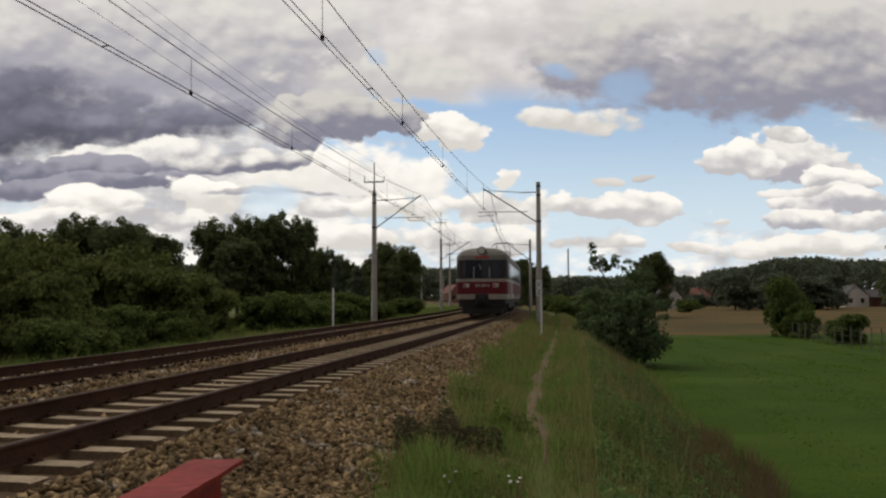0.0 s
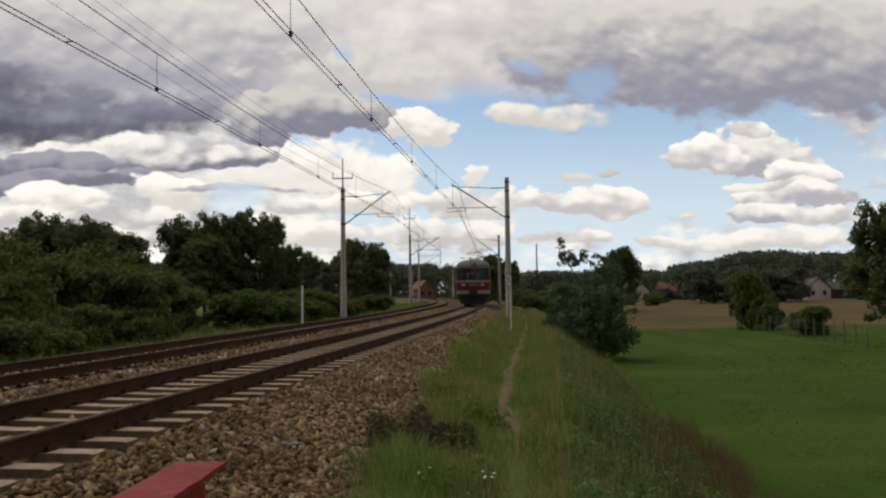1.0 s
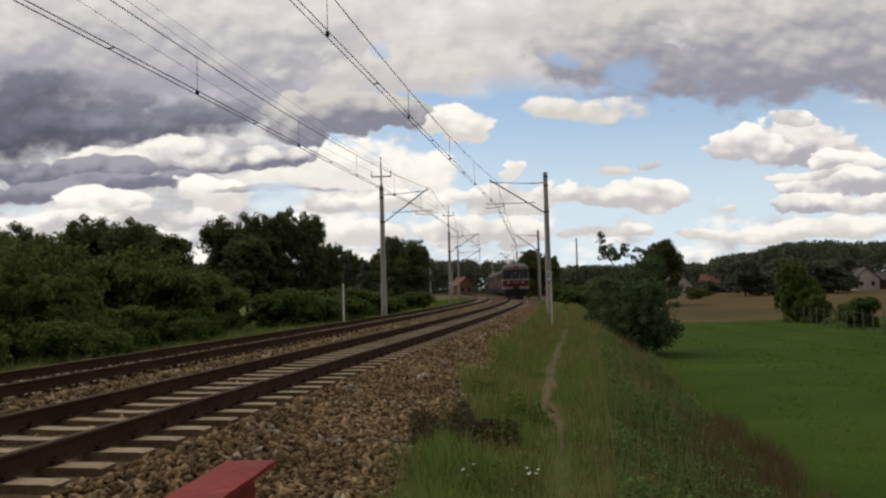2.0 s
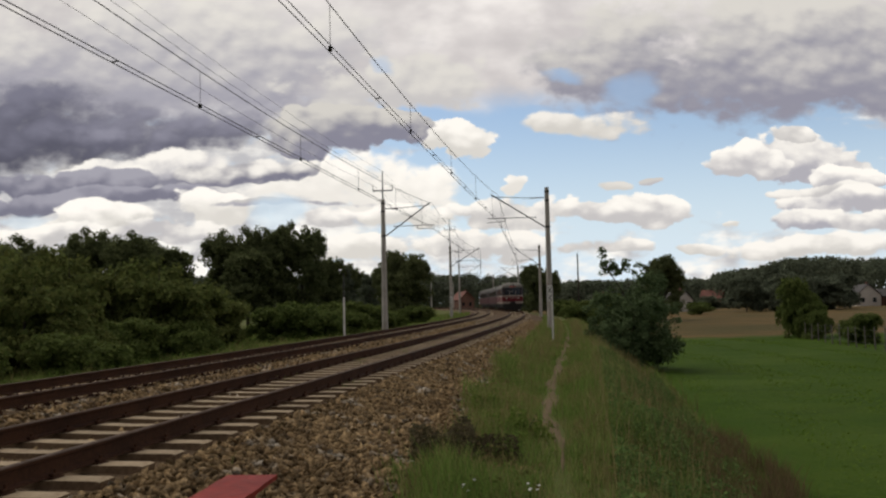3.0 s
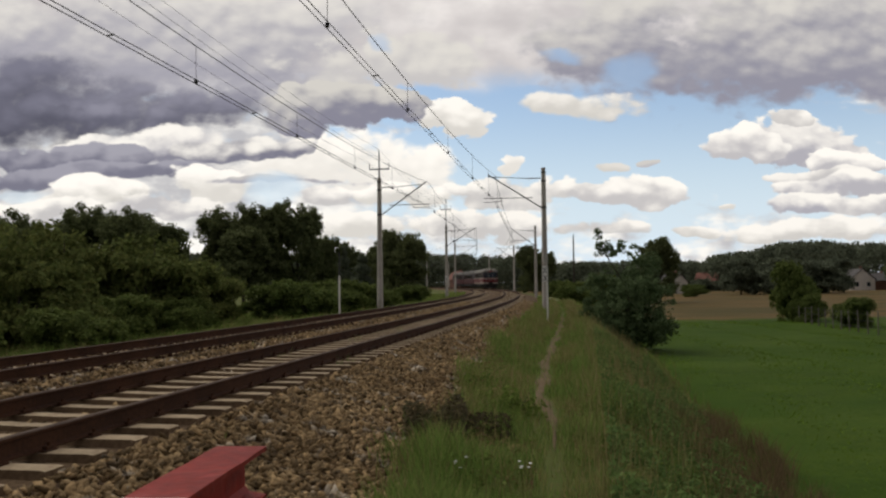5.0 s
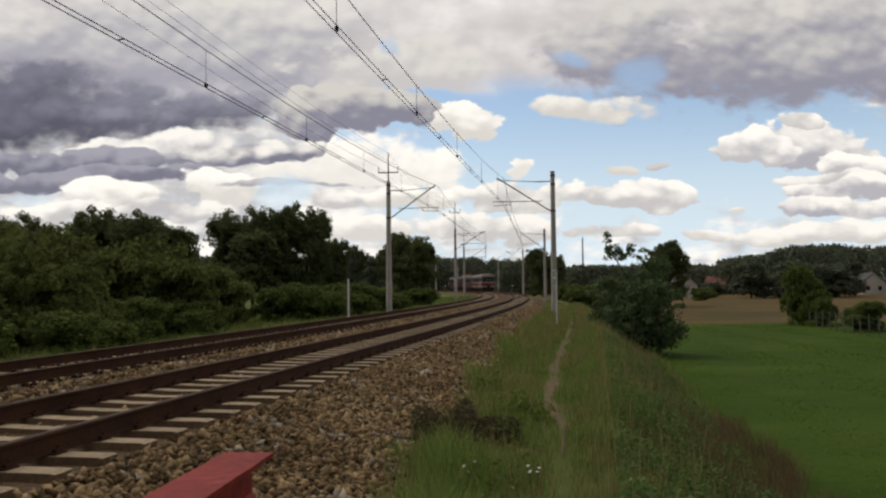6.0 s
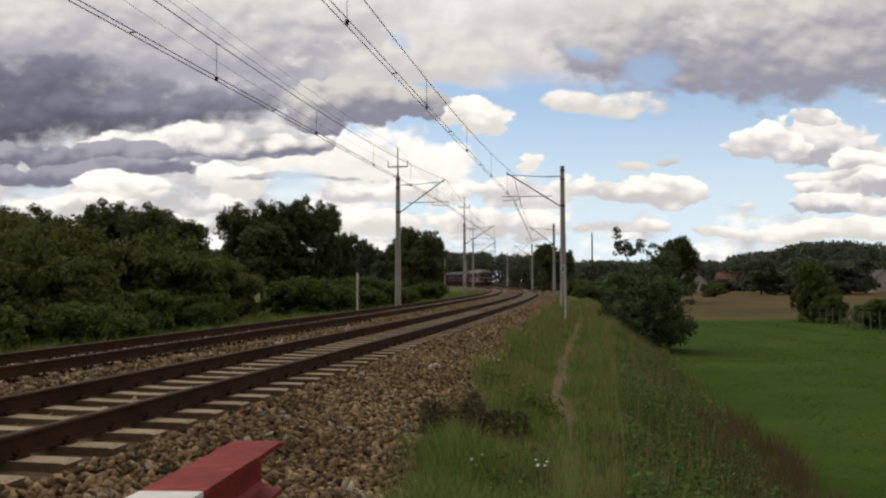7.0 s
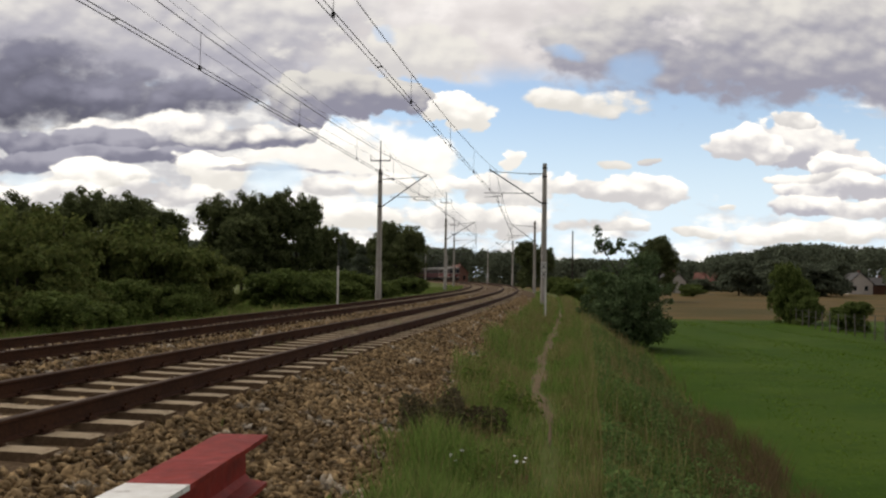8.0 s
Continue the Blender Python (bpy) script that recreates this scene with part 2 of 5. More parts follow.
def leaf_surface(name, colour, other, spread=0.35, dry=None):
    """Leaves and blades: each its own tone, some light passing through."""
    m = bpy.data.materials.new(name)
    m.use_nodes = True
    n = Nodes(m.node_tree)
    geo = n.add("ShaderNodeNewGeometry")
    rnd = geo.outputs["Random Per Island"]
    tint = n.add("ShaderNodeObjectInfo").outputs["Random"]
    col = n.mix(n.math("ADD", n.math("MULTIPLY", rnd, 0.7), n.math("MULTIPLY", tint, 0.3)), colour, other)
    patch = n.ramp(n.noise(geo.outputs["Position"], 0.7, 3.0), 0.4, 0.65)
    if dry:
        col = n.mix(n.math("MULTIPLY", patch, n.math("GREATER_THAN", rnd, 0.45)), col, dry)
    gain = n.math("ADD", n.math("MULTIPLY", n.math("FRACT", n.math("MULTIPLY", rnd, 7.31)), 2 * spread), 1 - spread)
    scaled = n.vec("SCALE", col)
    n.tree.links.new(gain, scaled.node.inputs["Scale"])
    bsdf = n.add("ShaderNodeBsdfPrincipled", {"Base Color": scaled, "Roughness": 0.9, "Specular IOR Level": 0.08})
    thin = n.add("ShaderNodeBsdfTranslucent", {"Color": scaled})
    both = n.add("ShaderNodeMixShader", {0: 0.36, 1: bsdf.outputs[0], 2: thin.outputs[0]})
    n.add("ShaderNodeOutputMaterial", {0: both.outputs[0]})
    return m


GRAVEL = surface("gravel_bed", (0.135, 0.092, 0.054), (0.065, 0.042, 0.026), 0.95, spec=0.08, grain=22, broad=1.2, bump=0.9, depth=0.05)
STONE = surface("broken_stone", (0.265, 0.186, 0.096), (0.115, 0.076, 0.037), 0.92, spec=0.12, grain=45, broad=1.0, bump=0.5, spread=0.6, spot=(0.30, 0.265, 0.21), island=True)
STONE_PIECE = surface("broken_stone_piece", (0.265, 0.186, 0.096), (0.115, 0.076, 0.037), 0.92, spec=0.12, grain=45, broad=1.0, bump=0.5, spread=0.6, spot=(0.30, 0.265, 0.21))
RUST = surface("rusty_rail_steel", (0.066, 0.030, 0.016), (0.036, 0.018, 0.011), 0.9, 0.0, spec=0.12, grain=25, broad=1.5, bump=0.3)
RAILTOP = surface("worn_rail_head", (0.075, 0.046, 0.03), (0.05, 0.03, 0.02), 0.8, 0.0, spec=0.2, grain=40, broad=2, bump=0.05)
# sleeper sides: a darker brown than the tops
SLEEPER_SIDE = surface("brown_sleeper_concrete", (0.19, 0.13, 0.078), (0.11, 0.074, 0.044), 0.95, grain=30, broad=3, bump=0.4, spread=0.2, spec=0.08)
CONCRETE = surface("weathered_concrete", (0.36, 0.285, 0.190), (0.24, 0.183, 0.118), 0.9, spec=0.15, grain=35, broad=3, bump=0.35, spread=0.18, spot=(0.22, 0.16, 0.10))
MAST_C = surface("mast_concrete", (0.46, 0.43, 0.385), (0.32, 0.295, 0.26), 0.85, grain=18, broad=1.1, bump=0.25)
STEEL = surface("dark_galvanised_steel", (0.09, 0.09, 0.09), (0.05, 0.05, 0.05), 0.6, 0.6, grain=20, broad=3, bump=0.1)
WIRE = surface("tarnished_copper_wire", (0.035, 0.035, 0.035), (0.02, 0.02, 0.022), 0.6, 0.5, grain=5, broad=1, bump=0.0)
PORCELAIN = surface("brown_porcelain", (0.07, 0.035, 0.02), (0.05, 0.025, 0.015), 0.3, grain=10, broad=3, bump=0.0)
WHITE = surface("white_paint", (0.78, 0.77, 0.74), (0.62, 0.60, 0.56), 0.55, grain=30, broad=6, bump=0.15, spot=(0.45, 0.42, 0.38))
BLACK = surface("black_paint", (0.02, 0.02, 0.02), (0.012, 0.012, 0.012), 0.6, grain=20, broad=4, bump=0.1)
REDPAINT = surface("brushed_red_paint", (0.25, 0.028, 0.020), (0.16, 0.018, 0.015), 0.6, spec=0.12, grain=26, broad=5, bump=0.35, spot=(0.29, 0.045, 0.04))
DIRT = surface("trodden_earth", (0.165, 0.120, 0.074), (0.11, 0.085, 0.048), 0.95, spec=0.08, grain=14, broad=2, bump=0.6, depth=0.03)
BARK = surface("tree_bark", (0.06, 0.048, 0.036), (0.035, 0.028, 0.022), 0.95, grain=14, broad=2, bump=0.6, depth=0.03)
TURF = surface("rough_turf", (0.075, 0.105, 0.024), (0.10, 0.098, 0.034), 0.95, spec=0.08, grain=9, broad=0.5, bump=0.7, depth=0.05)
LEAF_DARK = leaf_surface("dark_leaves", (0.086, 0.108, 0.046), (0.132, 0.148, 0.062))
LEAF_BUSH = leaf_surface("bush_leaves", (0.085, 0.118, 0.034), (0.145, 0.155, 0.048))
LEAF_LIGHT = leaf_surface("light_bush_leaves", (0.080, 0.118, 0.031), (0.128, 0.152, 0.044))
LEAF_YOUNG = leaf_surface("young_tree_leaves", (0.085, 0.130, 0.058), (0.125, 0.165, 0.075))
# distance haze is mixed into this leaf colour: paler and greyer green
LEAF_FAR = leaf_surface("hazed_far_leaves", (0.095, 0.115, 0.078), (0.130, 0.148, 0.096))
GRASS = leaf_surface("long_grass", (0.118, 0.212, 0.044), (0.190, 0.250, 0.066), 0.38, dry=(0.29, 0.235, 0.105))
STRAW = leaf_surface("straw_grass", (0.20, 0.185, 0.075), (0.30, 0.235, 0.11), 0.35)
MEADOW_BLADE = leaf_surface("meadow_blades", (0.085, 0.150, 0.018), (0.120, 0.180, 0.028), 0.3)
LEAF_NETTLE = leaf_surface("nettle_leaves", (0.080, 0.140, 0.040), (0.125, 0.180, 0.056), 0.4)
WEED = leaf_surface("dry_seed_heads", (0.19, 0.128, 0.075), (0.12, 0.090, 0.045), 0.4)


def field_surface():
    """Short green meadow that turns to dry straw-coloured grass further off."""
    m = bpy.data.materials.new("meadow_grass")
    m.use_nodes = True
    n = Nodes(m.node_tree)
    at = n.add("ShaderNodeNewGeometry").outputs["Position"]
    xyz = n.add("ShaderNodeSeparateXYZ", {0: at})
    fine, mid, wide_ = n.noise(at, 6.0, 6.0, 0.65), n.noise(at, 0.45, 4.0), n.noise(at, 0.06, 3.0)
    green = n.mix(n.ramp(mid, 0.3, 0.7), (0.038, 0.075, 0.007), (0.055, 0.088, 0.011))
    green = n.mix(n.ramp(fine, 0.4, 0.7), green, (0.032, 0.064, 0.007))
    streak = n.noise(n.vec("MULTIPLY", at, (0.35, 1.0, 1.0)), 0.9, 5.0, 0.6)
    green = n.mix(n.math("MULTIPLY", n.ramp(streak, 0.50, 0.68), 0.45), green, (0.022, 0.046, 0.006))
    green = n.mix(n.math("MULTIPLY", n.ramp(n.noise(n.vec("MULTIPLY", at, (0.4, 1.0, 1.0)), 0.35, 5.0, 0.6), 0.5, 0.7), 0.6), green, (0.066, 0.104, 0.015))
    straw = n.mix(n.ramp(n.noise(n.vec("MULTIPLY", at, (0.25, 1.0, 1.0)), 0.25, 4.0), 0.35, 0.65), (0.135, 0.088, 0.038), (0.070, 0.062, 0.026))
    edge = n.math("ADD", xyz.outputs[1], n.math("MULTIPLY", n.math("SUBTRACT", mid, 0.5), 9.0))
    col = n.mix(n.ramp(edge, MEADOW_END - 2, MEADOW_END + 2), green, straw)
    relief = n.add("ShaderNodeBump", {"Strength": 0.8, "Distance": 0.06, "Height": fine})
    bsdf = n.add("ShaderNodeBsdfPrincipled", {"Base Color": col, "Roughness": 0.95, "Specular IOR Level": 0.05, "Normal": relief.outputs[0]})
    n.add("ShaderNodeOutputMaterial", {0: bsdf.outputs[0]})
    return m


MEADOW_END = 68.0
FIELD = field_surface()

# ---- the line of the railway ----
# Rail tops lie at z = 0. s runs along the middle of the main track, off to the right of it.
START_X, START_Y, HEADING = -4.30, 5.0, radians(11.17)
GAP = 3.965
GAUGE = 0.755
_s = np.linspace(-400, 900, 13001)
_bend = np.interp(_s, [-16, 0, 35, 70, 420, 440], [0, 0.00045, 0.00099, 0.00152, 0.00152, 0.0])
_turn = -np.concatenate([[0], np.cumsum((_bend[1:] + _bend[:-1]) * 0.05)])
_zero = 4000
_turn += HEADING - _turn[_zero]
_x = np.concatenate([[0], np.cumsum((np.sin(_turn[1:]) + np.sin(_turn[:-1])) * 0.05)])
_y = np.concatenate([[0], np.cumsum((np.cos(_turn[1:]) + np.cos(_turn[:-1])) * 0.05)])
_x, _y = _x - _x[_zero] + START_X, _y - _y[_zero] + START_Y


def along(s, off=0.0):
    """x, y and the heading (radians to the right of straight ahead) at s."""
    h = np.interp(s, _s, _turn)
    return np.interp(s, _s, _x) + np.cos(h) * off, np.interp(s, _s, _y) - np.sin(h) * off, h


def spot_at(s, off=0.0, z=0.0):
    x, y, _ = along(s, off)
    return Vector((float(x), float(y), z))


def stand(s, off, z, turn=0.0):
    """A pose on the line: y along the track."""
    x, y, h = along(s, off)
    return pose(float(x), float(y), z, 0, 0, -math.degrees(float(h)) + turn)


PROFILE = [(-600, -0.9), (-60, -1.3), (-16, -1.1), (-9.5, -0.85), (-7.4, -0.66), (-5.75, -0.30), (-2.5, -0.29), (-2.0, -0.33), (-1.5, -0.238), (1.42, -0.238), (3.3, -0.70),
           (3.9, -0.69), (4.7, -0.70), (5.2, -0.78), (6.0, -1.22), (6.9, -1.78), (7.8, -1.95), (60, -1.95), (150, -1.8), (600, -0.6), (3000, 0.0)]


def height(s, off):
    z = np.interp(off, [a for a, _ in PROFILE], [b for _, b in PROFILE])
    rough = np.sin(s * 0.31 + off * 0.7) * np.sin(s * 0.13 - off * 0.9) * 0.06
    return z + np.where((off > 3.4) | (off < -6.2), rough, 0.0)


# ---- building helpers ----
def mesh_from(name, verts, faces, material, smooth=False):
    me = bpy.data.meshes.new(name)
    me.from_pydata([tuple(v) for v in verts], [], [tuple(f) for f in faces])
    me.materials.append(material)
    if smooth:
        me.polygons.foreach_set("use_smooth", [True] * len(me.polygons))
    me.update()
    return me


def big_mesh(name, verts, faces, material):
    """A mesh from arrays whose faces all have the same number of corners."""
    me = bpy.data.meshes.new(name)
    k = faces.shape[1]
    me.vertices.add(len(verts))
    me.vertices.foreach_set("co", np.ascontiguousarray(verts, dtype=np.float32).ravel())
    me.loops.add(faces.size)
    me.loops.foreach_set("vertex_index", np.ascontiguousarray(faces, dtype=np.int32).ravel())
    me.polygons.add(len(faces))
    me.polygons.foreach_set("loop_start", np.arange(0, faces.size, k, dtype=np.int32))
    me.materials.append(material)
    me.update(calc_edges=True)
    return me


def part(name, data, material, parent, label="", smooth=False):
    """Links a bmesh or a mesh as one object under a thing."""
    if isinstance(data, bmesh.types.BMesh):
        me = bpy.data.meshes.new(name)
        data.to_mesh(me)
        data.free()
        me.materials.append(material)
    else:
        me = data
    if smooth:
        me.polygons.foreach_set("use_smooth", [True] * len(me.polygons))
    ob = new(name, me)
    ob.parent = parent
    if label:
        tagged(ob, label)
    return ob


def box(bm, x0, y0, z0, x1, y1, z1, m=None, bevel=0.0):
    """A box with bevelled edges, added to bm."""
    made = bmesh.ops.create_cube(bm, size=1.0, matrix=Matrix.Translation(((x0 + x1) / 2, (y0 + y1) / 2, (z0 + z1) / 2)) @ Matrix.Diagonal((x1 - x0, y1 - y0, z1 - z0, 1)))
    verts = made["verts"]
    if bevel:
        edges = list({e for v in verts for e in v.link_edges})
        verts = list({v for f in bmesh.ops.bevel(bm, geom=edges, offset=bevel, segments=2, affect="EDGES", profile=0.5)["faces"] for v in f.verts} | {v for v in verts if v.is_valid})
    if m is not None:
        bmesh.ops.transform(bm, matrix=m, verts=verts)
    return bm


def rod(bm, a, b, r0, r1=None, sides=8):
    """A tapered round bar from a to b."""
    a, b = Vector(a), Vector(b)
    r1 = r0 if r1 is None else r1
    turn = (b - a).to_track_quat("Z", "Y").to_matrix().to_4x4()
    bmesh.ops.create_cone(bm, cap_ends=True, segments=sides, radius1=r0, radius2=r1, depth=(b - a).length, matrix=Matrix.Translation((a + b) / 2) @ turn)
    return bm


def sweep(points, outline):
    """Verts and quads of an outline (across, up) carried along points given as (x, y, z, heading)."""
    k, verts, faces = len(outline), [], []
    for x, y, z, h in points:
        c, s_ = math.cos(h), math.sin(h)
        verts += [(x + c * a, y - s_ * a, z + b) for a, b in outline]
    for i in range(len(points) - 1):
        for j in range(k):
            faces.append((i * k + j, i * k + (j + 1) % k, (i + 1) * k + (j + 1) % k, (i + 1) * k + j))
    faces += [tuple(range(k))[::-1], tuple(range((len(points) - 1) * k, len(points) * k))]
    return verts, faces


def thing(name, label, category, m=None, group="", kind=""):
    ob = new(name)
    if m is not None:
        ob.matrix_world = m
    return tagged(ob, label, category, group, kind)


# ---- ground ----
def make_ground():
    ss = np.concatenate([np.linspace(-390, -30, 13), np.arange(-26, 60, 1.0), np.arange(60, 200, 3.0), np.arange(200, 420, 10.0), np.linspace(430, 890, 10)])
    oo = np.array([-2500, -1200, -600, -300, -150, -90, -60, -40, -28, -20, -16, -13, -11, -9.5, -8.4, -7.4, -6.6, -5.75, -5.0, -4.0, -3.0, -2.5, -2.0, -1.5, -0.75, 0, 0.75, 1.5, 2.1, 2.7, 3.3,
                   3.6, 3.95, 4.2, 4.5, 4.75, 5.2, 5.6, 6.0, 6.4, 6.9, 7.3, 7.8, 9.2, 11, 14, 18, 24, 32, 42, 60, 90, 150, 300, 600, 1200, 2500])
    ground = bpy.data.meshes.new("ground")
    verts, faces, kinds = [], [], []
    side = (math.cos(HEADING * 0.4), -math.sin(HEADING * 0.4))
    for s in ss:
        for o in oo:
            near = max(-60.0, min(60.0, o))
            x, y, _ = along(s, near)
            verts.append((x + side[0] * (o - near), y + side[1] * (o - near), float(height(np.float64(s), np.float64(o)))))
    # the two ends run on to the horizon
    k = len(oo)
    for row, sign in ((0, -1), (len(ss) - 1, 1)):
        for j in range(k):
            x, y, z = verts[row * k + j]
            if sign < 0:
                verts[row * k + j] = (x * 1.0, y - 2500, z)
            else:
                verts[row * k + j] = (x, y + 2500, 0.0)
    for i in range(len(ss) - 1):
        for j in range(k - 1):
            faces.append((i * k + j, i * k + j + 1, (i + 1) * k + j + 1, (i + 1) * k + j))
            o = (oo[j] + oo[j + 1]) / 2
            kinds.append(0 if -6.2 < o < 3.35 else 2 if o > 7.2 else 1)
    ground.from_pydata(verts, [], faces)
    for m in (GRAVEL, TURF, FIELD):
        ground.materials.append(m)
    ground.polygons.foreach_set("material_index", kinds)
    ground.update()
    tagged(new("ground", ground), "gravel bed, grassy bank and meadow beyond", "ground", kind="structure")


make_ground()


def path_off(s):
    """How far the middle of the trodden path lies off the track."""
    return np.interp(s, [-12, 0, 3.5, 4.6, 6.9, 10, 16, 60], [5.2, 5.0, 4.86, 4.79, 4.64, 4.32, 4.12, 4.1])


def ballast_edge(s):
    return np.interp(s, [-12, 0, 5, 8.7, 13.6, 27, 60], [3.5, 3.5, 3.4, 3.12, 2.85, 2.65, 2.55])


def make_footpath():
    """A narrow strip of bare earth with frayed edges."""
    verts, faces = [], []
    stops = np.arange(5.4, 46, 0.2)
    for i, s in enumerate(stops):
        mid = float(path_off(s)) + 0.03 * math.sin(s * 1.1)
        half = float(np.interp(s, [5.4, 7, 9.5], [0.04, 0.4, 0.9])) * (0.105 + 0.035 * math.sin(s * 1.7) + 0.03 * math.sin(s * 4.3 + 1))
        for q in (-1.0, -0.4, 0.4, 1.0):
            o = mid + q * half * (1 + 0.15 * math.sin(s * 9.0 + q * 3))
            p = spot_at(s, o, float(height(np.float64(s), np.float64(o))) + (0.012 if abs(q) < 0.9 else 0.004))
            verts.append(tuple(p))
        if i:
            for j in range(3):
                a = (i - 1) * 4 + j
                faces.append((a, a + 1, a + 5, a + 4))
    tagged(new("footpath", mesh_from("footpath", verts, faces, DIRT, True)), "narrow trodden earth path through the bank grass", "path", kind="structure")


make_footpath()

# ---- tracks ----
RAIL = [(-0.062, -0.172), (0.062, -0.172), (0.062, -0.158), (0.012, -0.142), (0.009, -0.045), (0.034, -0.034), (0.036, -0.010), (0.026, 0.0), (-0.026, 0.0), (-0.036, -0.010), (-0.034, -0.034),
        (-0.009, -0.045), (-0.012, -0.142), (-0.062, -0.158)]
SLEEPER_LONG, SLEEPER_S0, SLEEPER_STEP = 1.28, 1.64, 0.6


def sleeper_mesh():
    """A concrete sleeper: raised ends, a lower middle, tapered sides."""
    rows = [(-1.28, 0.006, 0.127), (-1.24, 0.014, 0.13), (-0.50, 0.014, 0.13), (-0.30, 0.006, 0.122), (0.30, 0.006, 0.122), (0.50, 0.014, 0.13), (1.24, 0.014, 0.13), (1.28, 0.006, 0.127)]
    verts, faces = [], []
    for x, top, half in rows:
        verts += [(x, -half - 0.02, -0.20), (x, half + 0.02, -0.20), (x, half * 0.85, top), (x, -half * 0.85, top)]
    for i in range(len(rows) - 1):
        for j in range(4):
            faces.append((i * 4 + j, (i + 1) * 4 + j, (i + 1) * 4 + (j + 1) % 4, i * 4 + (j + 1) % 4))
    faces += [(0, 1, 2, 3), tuple(len(verts) - 1 - j for j in range(4))]
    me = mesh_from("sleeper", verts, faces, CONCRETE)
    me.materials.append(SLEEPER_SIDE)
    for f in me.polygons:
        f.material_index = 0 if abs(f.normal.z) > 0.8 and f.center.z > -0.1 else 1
    return me


def clip_mesh():
    """The two spring clips and the pad that hold a rail on a sleeper."""
    bm = bmesh.new()
    box(bm, -0.10, -0.08, 0.0, 0.10, 0.08, 0.016)
    for side in (-1, 1):
        box(bm, side * 0.065 - 0.025, -0.05, 0.012, side * 0.065 + 0.025, 0.05, 0.045, bevel=0.008)
        rod(bm, (side * 0.07, 0, 0.02), (side * 0.07, 0, 0.075), 0.014, sides=6)
    me = bpy.data.meshes.new("rail_clip")
    bm.to_mesh(me)
    bm.free()
    me.materials.append(RUST)
    return me


SLEEPER_MESH, CLIP_MESH = sleeper_mesh(), clip_mesh()


def make_track(name, off, z, label, n_near, first, last, sunk=0.0):
    track = thing(name, label, "railway track", group="railway tracks")
    for side in (-1, 1):
        pts = []
        for s in np.concatenate([np.arange(-30, 120, 1.0), np.arange(120, 420, 3.0)]):
            x, y, h = along(s, off + side * GAUGE)
            pts.append((float(x), float(y), z, float(h)))
        verts, faces = sweep(pts, RAIL)
        rail = part("rail", mesh_from("rail", verts, faces, RUST), RUST, track, "rust-brown steel rail")
        me = rail.data
        me.materials.append(RAILTOP)
        k = len(RAIL)
        for i, f in enumerate(me.polygons):
            if i % k in (6, 7, 8):
                f.material_index = 1
    count = int((last - first) / SLEEPER_STEP)
    rest_v, rest_f = [], []
    base_v = [v.co.copy() for v in SLEEPER_MESH.vertices]
    base_f = [tuple(f.vertices) for f in SLEEPER_MESH.polygons]
    for i in range(count):
        s = first + i * SLEEPER_STEP + random.uniform(-0.02, 0.02)
        m = stand(s, off + random.uniform(-0.015, 0.015), z - 0.195 - (sunk if s < 78 else 0.0), random.uniform(-0.5, 0.5))
        if i < n_near:
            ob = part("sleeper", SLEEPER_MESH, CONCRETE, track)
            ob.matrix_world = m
            if 20 < i < 65:
                for side in (-1, 1):
                    clip = part("rail_clip", CLIP_MESH, RUST, track)
                    clip.matrix_world = m @ Matrix.Translation((side * GAUGE, 0, 0.012))
        else:
            n0 = len(rest_v)
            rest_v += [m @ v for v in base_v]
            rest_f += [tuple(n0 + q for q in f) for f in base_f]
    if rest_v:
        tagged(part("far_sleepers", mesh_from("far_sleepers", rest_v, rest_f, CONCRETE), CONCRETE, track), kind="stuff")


make_track("railway_track", 0.0, 0.0, "main railway track with rusty rails on concrete sleepers in ballast", 290, SLEEPER_S0 - 24 * SLEEPER_STEP, 330)
make_track("railway_track", -GAP, -0.04, "second railway track with dark rusty rails sunk in ballast", 120, -12.4, 330, 0.06)


# ---- overhead line ----
CONTACT, CATENARY = 5.72, 7.25
MASTS_RIGHT = [(-8.5, 2.95), (44.3, 3.15), (93.5, 2.75), (145.0, 3.0), (191.0, 3.2), (256.0, 2.8)]
MASTS_LEFT = [(-4.5, -6.8), (46.8, -6.85), (91.0, -7.25), (134.0, -7.4), (170.0, -6.2), (236.0, -6.8)]


def insulator(bm, a, b, r=0.05, discs=4):
    a, b = Vector(a), Vector(b)
    rod(bm, a, b, r * 0.4, sides=6)
    for i in range(discs):
        c = a.lerp(b, (i + 0.5) / discs)
        d = (b - a).normalized() * 0.012
        rod(bm, c - d, c + d, r, r * 0.7, sides=10)


